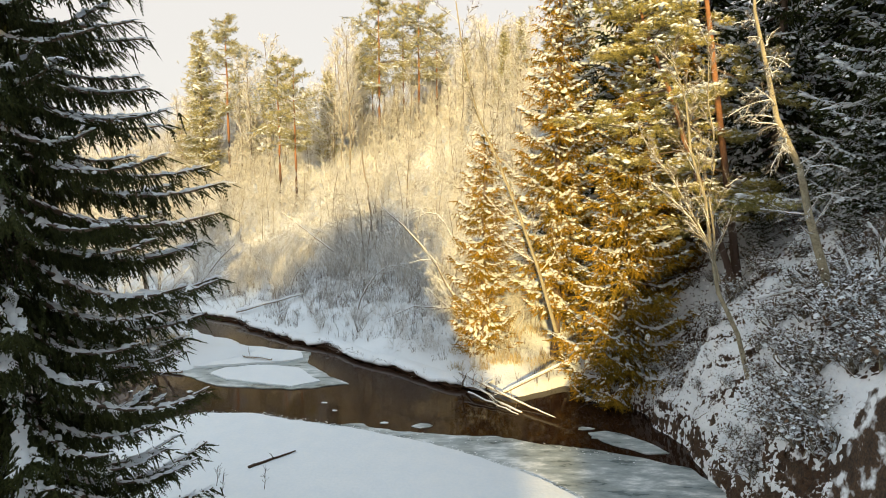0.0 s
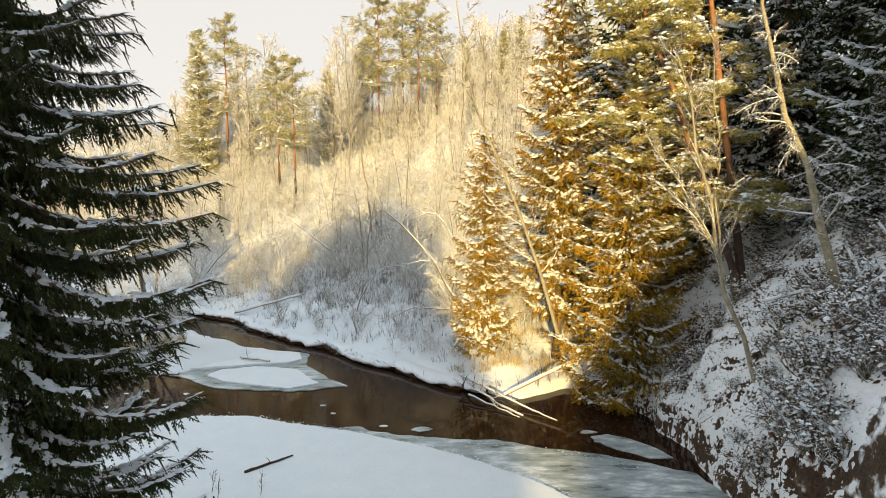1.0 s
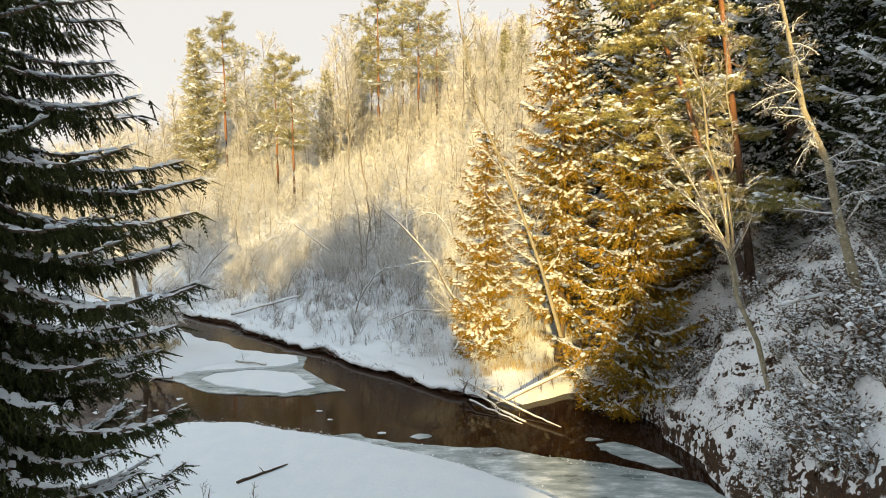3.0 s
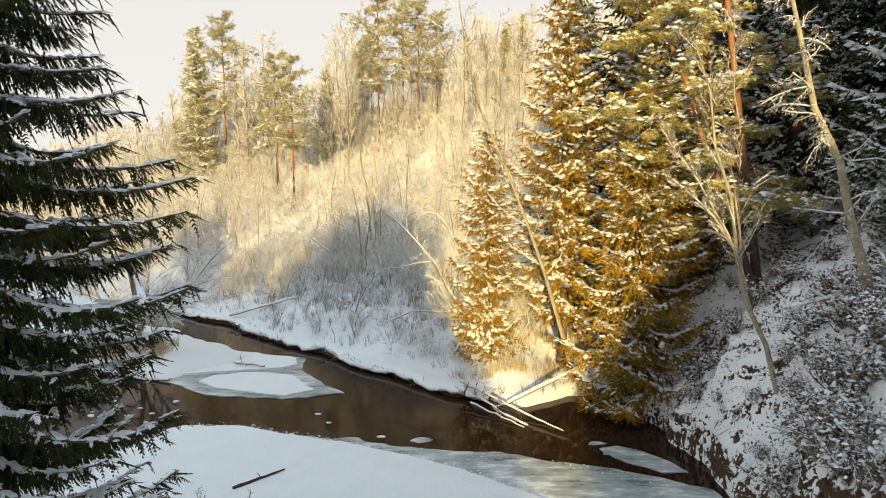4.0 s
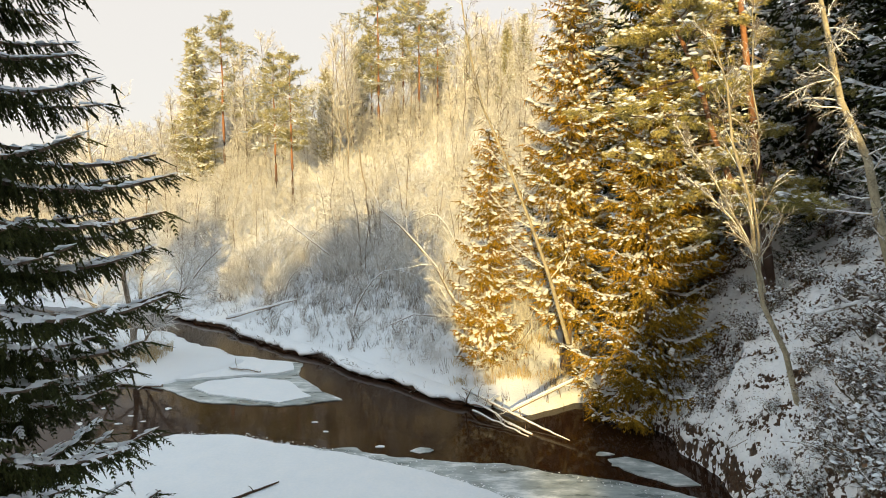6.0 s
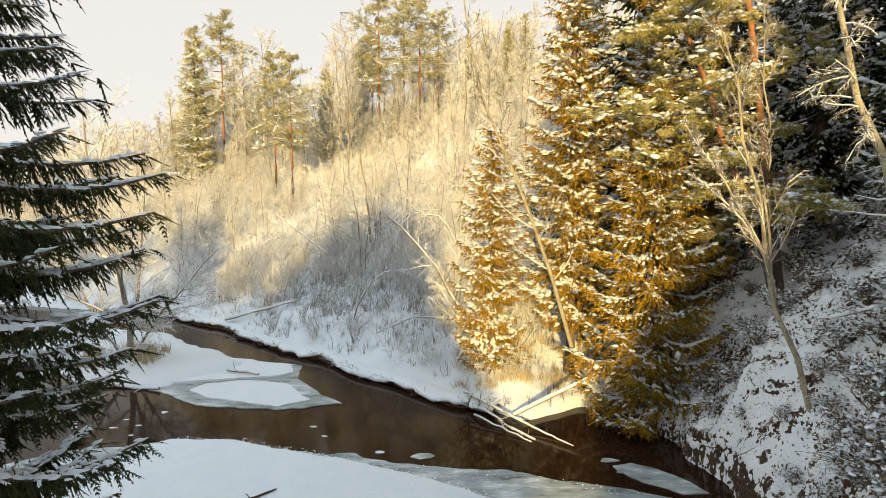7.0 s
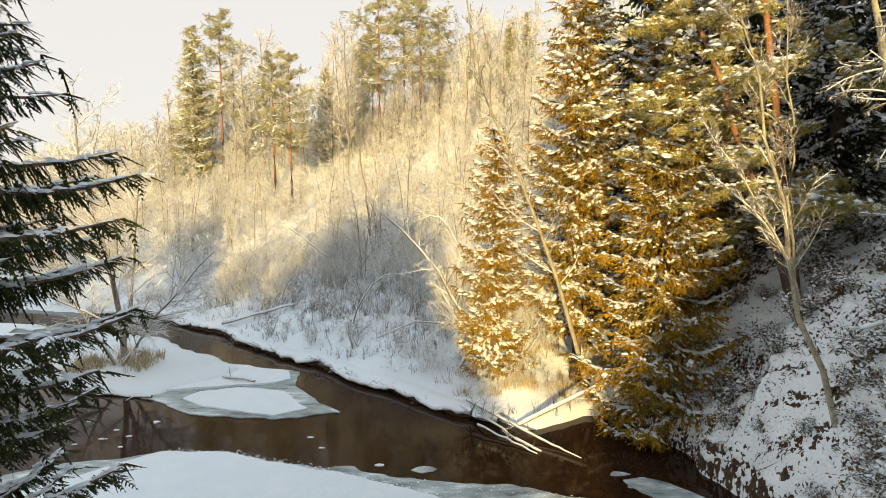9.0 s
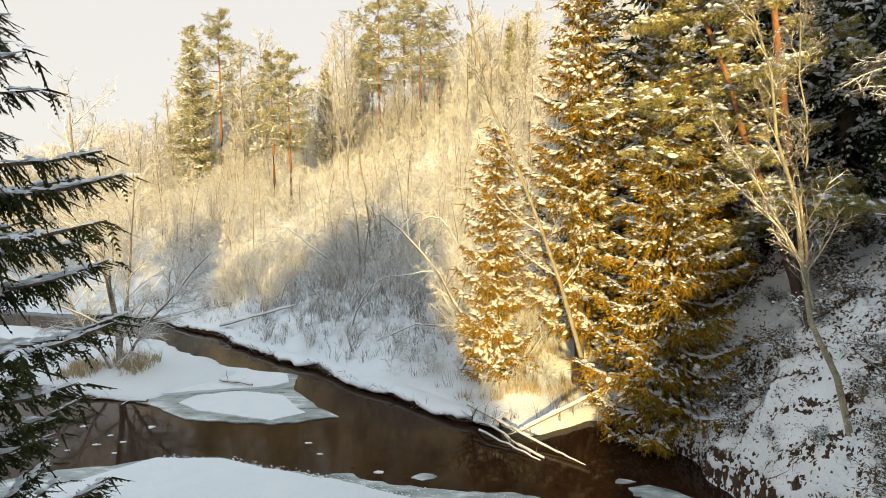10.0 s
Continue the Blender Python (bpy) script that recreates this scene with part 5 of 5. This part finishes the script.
F = np.stack([ids[:-1, :-1], ids[1:, :-1], ids[1:, 1:], ids[:-1, 1:]], -1).reshape(-1, 4)
pick = rng.uniform(0, 1, m) < 0.75
q, nn = EDGE[pick], EDGE_N[pick]
c = len(q)
w = rng.uniform(0.08, 0.26, c)[:, None]
a = rng.uniform(0, 6.28, c)
X, Y = np.stack([np.cos(a), np.sin(a), rng.normal(0, .15, c)], -1) * w * 1.4, np.stack([-np.sin(a), np.cos(a), rng.normal(0, .15, c)], -1) * w
o = np.concatenate([q + nn * rng.uniform(-0.14, 0.35, c)[:, None], (0.27 + 0.14 * lip[pick] + 0.10 * fine[pick] + rng.uniform(-0.08, 0.10, c))[:, None]], 1)
tagged(new("snow_clumps", mesh_of("snow_clumps", *stamp(LUMP, X, Y, np.array([0, 0, 0.9]) * w, o), [mat_snow], smooth=True)), "uneven clumps of snow on the rim of the bank", "snow", kind="stuff")
q = np.repeat(EDGE, 5, 0) + rng.normal(0, 0.08, (m * 5, 2))
A = np.concatenate([q, rng.uniform(0.15, 0.42, (m * 5, 1))], 1)
B = A + np.concatenate([np.repeat(EDGE_N, 5, 0) * rng.uniform(-0.28, 0.05, (m * 5, 1)) + rng.normal(0, 0.08, (m * 5, 2)), rng.uniform(-0.28, 0.30, (m * 5, 1))], 1)
ok = np.repeat(rough(EDGE[:, 0], EDGE[:, 1], 1.2, 97, 2) > -0.1, 5)
tagged(new("bank_roots", mesh_of("bank_roots", *blades(np.stack([A, (A + B) / 2 + rng.normal(0, 0.02, A.shape), B], 1)[ok], 0.009, rng), [mat_bush_twigs])), "dark roots and stems at the rim of the bank", "roots", kind="stuff")
tagged(new("undercut_bank", mesh_of("undercut_bank", V, F, [mat_soil])), "dark undercut earth below the snow rim", "bank", kind="structure")


# ---- logs, sticks and floes ----
def log(name, a, b, r, label, cap=0.5, seed=1, kinks=0.02, group="", taper=0.5, stubs=3, mat=None):
    rng = np.random.default_rng(seed)
    a, b = np.array(a, float), np.array(b, float)
    P = a + (b - a) * np.linspace(0, 1, 9)[:, None]
    P[1:-1] += rng.normal(0, kinks, (7, 3)) * np.linalg.norm(b - a) * 0.5
    R = r * (1 - taper * np.linspace(0, 1, 9)) * rng.uniform(0.92, 1.08, 9)
    o = P[0].copy()
    root = tagged(empty(name, *o), label, "log", group)
    V, F = tubes((P - o)[None], R[None], 9)
    ends = []
    for i0, c in ((0, P[0] - o), (len(V) - 9, P[-1] - o)):
        k = len(V)
        V = np.concatenate([V, [c]])
        ends += [(i0 + j, i0 + (j + 1) % 9, k) for j in range(9)]
    part("stem", mesh_of("stem", V, np.concatenate([F, np.array(ends)]), [mat or mat_wood], smooth=False), root)
    for _ in range(stubs):
        u = rng.uniform(0.15, 0.95)
        c = np.array([np.interp(u, np.linspace(0, 1, 9), (P - o)[:, k]) for k in range(3)])
        d = unit(rng.normal(0, 1, 3) + np.array([0, 0, 0.6]))
        L = rng.uniform(1.5, 6) * r + 0.15
        Q = np.stack([c, c + d * L * 0.5 + rng.normal(0, 0.03, 3), c + d * L])
        part("branch_stub", mesh_of("branch_stub", *tubes(Q[None], np.array([[0.3, 0.22, 0.1]]) * r, 5), [mat or mat_wood]), root)
    if cap:
        Q = (P - o) + np.array([0, 0, 1.0]) * (R * 0.75)[:, None]
        Q = stem(rng, Q, 22, 0.0)
        RR = np.interp(np.linspace(0, 1, 22), np.linspace(0, 1, 9), R) * cap * rng.uniform(0.75, 1.3, 22)
        RR[[0, -1]] *= 0.3
        snow_part("snow_cap", mesh_of("snow_cap", *tubes(Q[None], RR[None] * 1.3, 8), [mat_snow], smooth=True), root, "white snow along the top")
    return root


G_LOG = "fallen logs at the river bend"
log("fallen_log", (2.37, 21.9, 0.28), (5.9, 22.5, 1.8), 0.085, "thick fallen log sloping down onto the snowy bank", 0.36, 1, 0.004, G_LOG, 0.3, 2)
log("fallen_log", (0.6, 23.5, 0.62), (3.1, 21.0, 0.12), 0.06, "long snow-covered log slanting from the bank into the water", 0.5, 2, 0.006, G_LOG, 0.45, 5)
log("fallen_log", (2.95, 21.2, 0.14), (4.15, 19.95, -0.01), 0.045, "thin end of a log lying in the dark water", 0.2, 3, 0.01, G_LOG, 0.5, 1)
log("fallen_log", (0.95, 22.0, 0.25), (2.8, 20.2, 0.02), 0.045, "half-sunken branch in the dark water", 0.12, 4, 0.012, G_LOG, 0.4, 3)
log("fallen_log", (2.2, 21.2, 0.1), (2.95, 20.35, 0.03), 0.055, "short broken log lying in the water", 0.25, 5, 0.01, G_LOG, 0.3, 1)
log("fallen_log", (0.1, 26.6, 0.45), (1.05, 27.2, 2.0), 0.10, "pale broken trunk leaning in the bank's shrubs", 0.3, 6, 0.005, G_LOG, 0.2, 0)
log("fallen_log", (-0.6, 26.3, 0.55), (1.2, 26.9, 1.0), 0.05, "thin dark branch lying on the snowy bank", 0.5, 7, 0.02, G_LOG, 0.5, 2)
log("fallen_log", (-14.9, 37.4, 0.62), (-10.2, 38.4, 1.75), 0.10, "snow-covered fallen trunk across the upstream bank", 0.95, 8, 0.01, G_LOG, 0.5, 3)
log("fallen_log", (-10.6, 27.6, 0.25), (-8.9, 27.0, 0.2), 0.07, "dark driftwood at the edge of the bar", 0.3, 9, 0.02, G_LOG, 0.3, 2)
log("fallen_log", (-17.2, 26.3, 0.12), (-12.6, 25.2, 0.12), 0.10, "dark driftwood trunk along the shore of the bar", 0.35, 10, 0.02, G_LOG, 0.4, 4)
log("stick", (-5.84, 15.78, 0.13), (-4.73, 16.85, 0.15), 0.05, "dark stick lying on the snowy river ice", 0, 11, 0.01, "", 0.6, 1, mat_soil)
log("post", (5.42, 23.3, -0.1), (5.45, 23.3, 0.95), 0.025, "thin snowy pole standing in the shallow water", 0.8, 12, 0.01, "", 0.2, 0)

log("fallen_log", (-9.0, 42.5, 4.4), (-13.0, 42.0, 7.6), 0.055, "slender leaning stem under snow in the thicket", 0.8, 21, 0.01, "", 0.5, 4)
log("broken_snag", (-6.2, 45.5, 4.5), (-7.1, 45.2, 12.6), 0.10, "dark broken snag standing in the thicket", 0, 22, 0.012, "", 0.5, 6, mat_twig_bark)
rng = np.random.default_rng(130)
for i in range(26):
    if i < 6:
        fx, fy, fs = [(-0.8, 19.15, 0.42), (5.0, 18.9, 0.30), (5.3, 18.2, 0.28), (-2.2, 19.4, 0.2), (-4.9, 21.4, 0.14), (-4.3, 20.6, 0.12)][i]
    else:
        fx, fy, fs = rng.uniform(-16, -11), rng.uniform(20.5, 23.5), rng.uniform(0.05, 0.16)
    q = [(fx + fs * math.cos(a) * rng.uniform(0.7, 1.15), fy + 0.5 * fs * math.sin(a) * rng.uniform(0.7, 1.15)) for a in np.linspace(0, 6.283, 8)[:-1]]
    tagged(slab("ice_floe", q, 0.025, 0.04, mat_ice if i < 3 else mat_snow, 0.05, i), "small white floe drifting on the dark water", "ice floe", "drifting floes")
tagged(slab("ice_plate", [(4.9, 18.6), (5.6, 18.75), (6.3, 18.3), (6.9, 17.6), (7.2, 17.0), (6.5, 16.9), (5.9, 17.4), (5.3, 17.9)], 0.035, 0.08, mat_ice, 0.2, 3),
       "grey ice plate between the shelf and the steep bank", "ice", kind="structure")

# ---- thin brush on the far bank ----
rng = np.random.default_rng(150)
x, y = rng.uniform(-24, 3, 8000), rng.uniform(24, 46, 8000)
d, _ = to_line(x, y, FAR_BANK)
dn, _ = to_line(x, y, NEAR_BANK)
ok = ~in_river(x, y) & (dn > d) & (d > 0.9) & (d < 7.5) & (rough(x, y, 1.8, 95, 2) + 0.05 * d > rng.uniform(0.10, 1.0, 8000))
O = np.stack([x[ok], y[ok], ground(x[ok], y[ok]) - 0.04], -1)
pieces = []
for k in range(4):
    o = O[k::4]
    a, h = rng.uniform(0, 6.28, len(o)), rng.uniform(0.4, 1.5, len(o))[:, None]
    lean = rng.normal(0, 0.25, (len(o), 2))
    X, Y = np.stack([np.cos(a), np.sin(a), 0 * a], -1) * h, np.stack([-np.sin(a), np.cos(a), 0 * a], -1) * h
    pieces.append(stamp(sapling_pattern(210 + k), X, Y, np.concatenate([lean, np.ones((len(o), 1))], 1) * h, o))
tagged(new("bank_brush", mesh_of("bank_brush", *join(*pieces), [mat_brush])), "thin greyish brush growing out of the snowy bank", "brush", kind="stuff")

# ---- crumbs of snow on the ice, clumps on the far bank ----
def strewn(name, x, y, z, size, flat, label, category):
    k = len(x)
    a, w = rng.uniform(0, 6.28, k), (size[0] + (size[1] - size[0]) * rng.uniform(0, 1, k) ** 2)[:, None]
    X = np.stack([np.cos(a), np.sin(a), rng.normal(0, .1, k)], -1) * w * 1.3
    Y = np.stack([-np.sin(a), np.cos(a), rng.normal(0, .1, k)], -1) * w
    tagged(new(name, mesh_of(name, *stamp(LUMP, X, Y, np.array([0, 0, flat]) * w, np.stack([x, y, z], -1)), [mat_snow], smooth=True)), label, category, kind="stuff")


rng = np.random.default_rng(155)
line = np.array(stem_line([(-9.4, 20.15), (-7.2, 20.0), (-5.3, 19.35), (-2.9, 18.55), (-0.5, 17.45), (1.15, 16.45), (2.7, 15.25), (3.5, 14.35), (4.4, 12.9)], 0.012))
off = np.abs(rng.normal(0, 0.16, len(line)))
strewn("snow_crumbs", line[:, 0] + 0.5 * off + rng.normal(0, 0.04, len(line)), line[:, 1] + 0.85 * off, np.full(len(line), 0.055), (0.012, 0.07), 0.5, "crumbs of snow along the rim of the snowy ice", "snow")
line = np.array(stem_line([(-5.3, 19.4), (-3, 19.1), (-1.7, 18.6), (0.27, 18.25), (2.2, 17.95), (4, 17.4), (5, 17.05), (6.3, 16.35)], 0.05))
strewn("ice_crumbs", line[:, 0] + rng.normal(0, 0.05, len(line)), line[:, 1] - np.abs(rng.normal(0, 0.3, len(line))) + 0.02, np.full(len(line), 0.052), (0.012, 0.06), 0.4, "white crumbs of ice along the open water", "ice")
x, y = rng.uniform(-20, 4.5, 26000), rng.uniform(22, 44, 26000)
d, _ = to_line(x, y, FAR_BANK)
dn, _ = to_line(x, y, NEAR_BANK)
ok = ~in_river(x, y) & (dn > d) & (d > 0.5) & (d < 6) & (rough(x, y, 1.1, 99, 3) > 0.0)
strewn("bank_clumps", x[ok], y[ok], ground(x[ok], y[ok]) - 0.02, (0.04, 0.24), 0.75, "lumpy snow over grass and brush on the far bank", "snow")

# ---- dry stems on the banks ----
def tuft_field(name, x, y, rng, tall, mat, label, category, per=5, width=0.006):
    n = len(x)
    X = np.repeat(np.stack([x, y, ground(x, y) - 0.02], -1), per, 0)
    X[:, :2] += rng.normal(0, 0.06, (n * per, 2))
    tip = X + np.stack([rng.normal(0, 0.22, n * per), rng.normal(0, 0.22, n * per), rng.uniform(0.5, 1.1, n * per)], -1) * np.repeat(rng.uniform(*tall, n), per)[:, None]
    P = np.stack([X, (X + tip) / 2 + rng.normal(0, 0.02, X.shape), tip], 1)
    return tagged(new(name, mesh_of(name, *blades(P, width, rng), [mat])), label, category, kind="stuff")


rng = np.random.default_rng(160)
x, y = rng.uniform(-26, 5, 10000), rng.uniform(22, 46, 10000)
d, _ = to_line(x, y, FAR_BANK)
dn, _ = to_line(x, y, NEAR_BANK)
ok = ~in_river(x, y) & (dn > d) & (d > 0.15) & (d < 9) & (rough(x, y, 1.5, 81, 2) + 0.12 * d > rng.uniform(0.1, 0.9, 10000))
tuft_field("dry_stems", x[ok], y[ok], rng, (0.25, 0.9), mat_bush_twigs, "thin dark stems sticking out of the snowy bank", "dry stems")
x, y = rng.uniform(0.2, 6.5, 900), rng.uniform(24, 28, 900)
ok = ~in_river(x, y) & (ground(x, y) > 0.3) & (rough(x, y, 0.9, 83, 2) > 0.0)
tuft_field("dry_grass", x[ok], y[ok], rng, (0.15, 0.6), mat_grass, "tawny dry grass and twigs below the spruces", "grass", 6, 0.007)
x, y = rng.uniform(-18.5, -14.2, 420), rng.uniform(27.6, 30.4, 420)
ok = ~in_river(x, y) & (rough(x, y, 0.9, 85, 2) > -0.05)
tuft_field("bar_grass", x[ok], y[ok], rng, (0.25, 0.75), mat_grass, "tawny dry grass on the snowy bar", "grass", 8, 0.007)
x, y = rng.uniform(6.8, 11, 9000), rng.uniform(10.5, 21.5, 9000)
d, _ = to_line(x, y, FAR_BANK)
ok = ~in_river(x, y) & (d < 0.45) & (d > 0.03) & (rough(x, y, 0.8, 87, 2) > -0.02)
x, y = x[ok], y[ok]
n = len(x)
A = np.stack([x, y, ground(x, y) + 0.03], -1)
B = A + np.stack([-rng.uniform(0.05, 0.2, n), rng.normal(0, 0.10, n), -rng.uniform(0.05, 0.35, n)], -1)
tagged(new("hanging_roots", mesh_of("hanging_roots", *blades(np.stack([A, (A + B) / 2 + rng.normal(0, 0.05, A.shape), B], 1), 0.010, rng), [mat_leaves])),
       "tangle of dark roots and grass hanging over the bank", "roots", kind="stuff")

for k, (x, y) in enumerate(((-6.35, 14.75), (-4.95, 14.6), (-6.0, 14.3))):
    hero("twig_plant", 170 + k, [[(x, y, 0.08), (x + 0.02, y, 0.25), (x + 0.05, y, 0.4), (x + 0.03, y, 0.55), (x + 0.08, y, 0.7)]], [0.004], [(9, 0.8, 0.45, 0.25, 0.15, 0.14), (5, 0.7, 0.45, 0.2, 0.0, 0.12)],
         "thin bare twig sticking out of the snowy ice", "twigs on the ice", 0.003, mat_bush_twigs, mat_bush_twigs, 0, "twig")

hero("driftwood_tangle", 180, [[(0.9, 22.9, 0.15), (1.1, 22.5, 0.35), (1.4, 22.1, 0.35), (1.8, 21.7, 0.22), (2.2, 21.2, 0.08)], [(0.7, 22.9, 0.2), (0.75, 22.6, 0.5), (0.8, 22.3, 0.75), (0.85, 22.1, 0.95), (0.9, 21.9, 1.1)]],
     [0.05, 0.03], [(9, 0.9, 0.4, 0.1, 0.1, 0.2), (6, 0.8, 0.45, 0.1, 0.0, 0.2), (4, 0.8, 0.45, 0.1, 0.0, 0.15)], "tangle of dark driftwood branches at the water's edge", "", 0.006, mat_wood, mat_bush_twigs, 0.02, "driftwood")
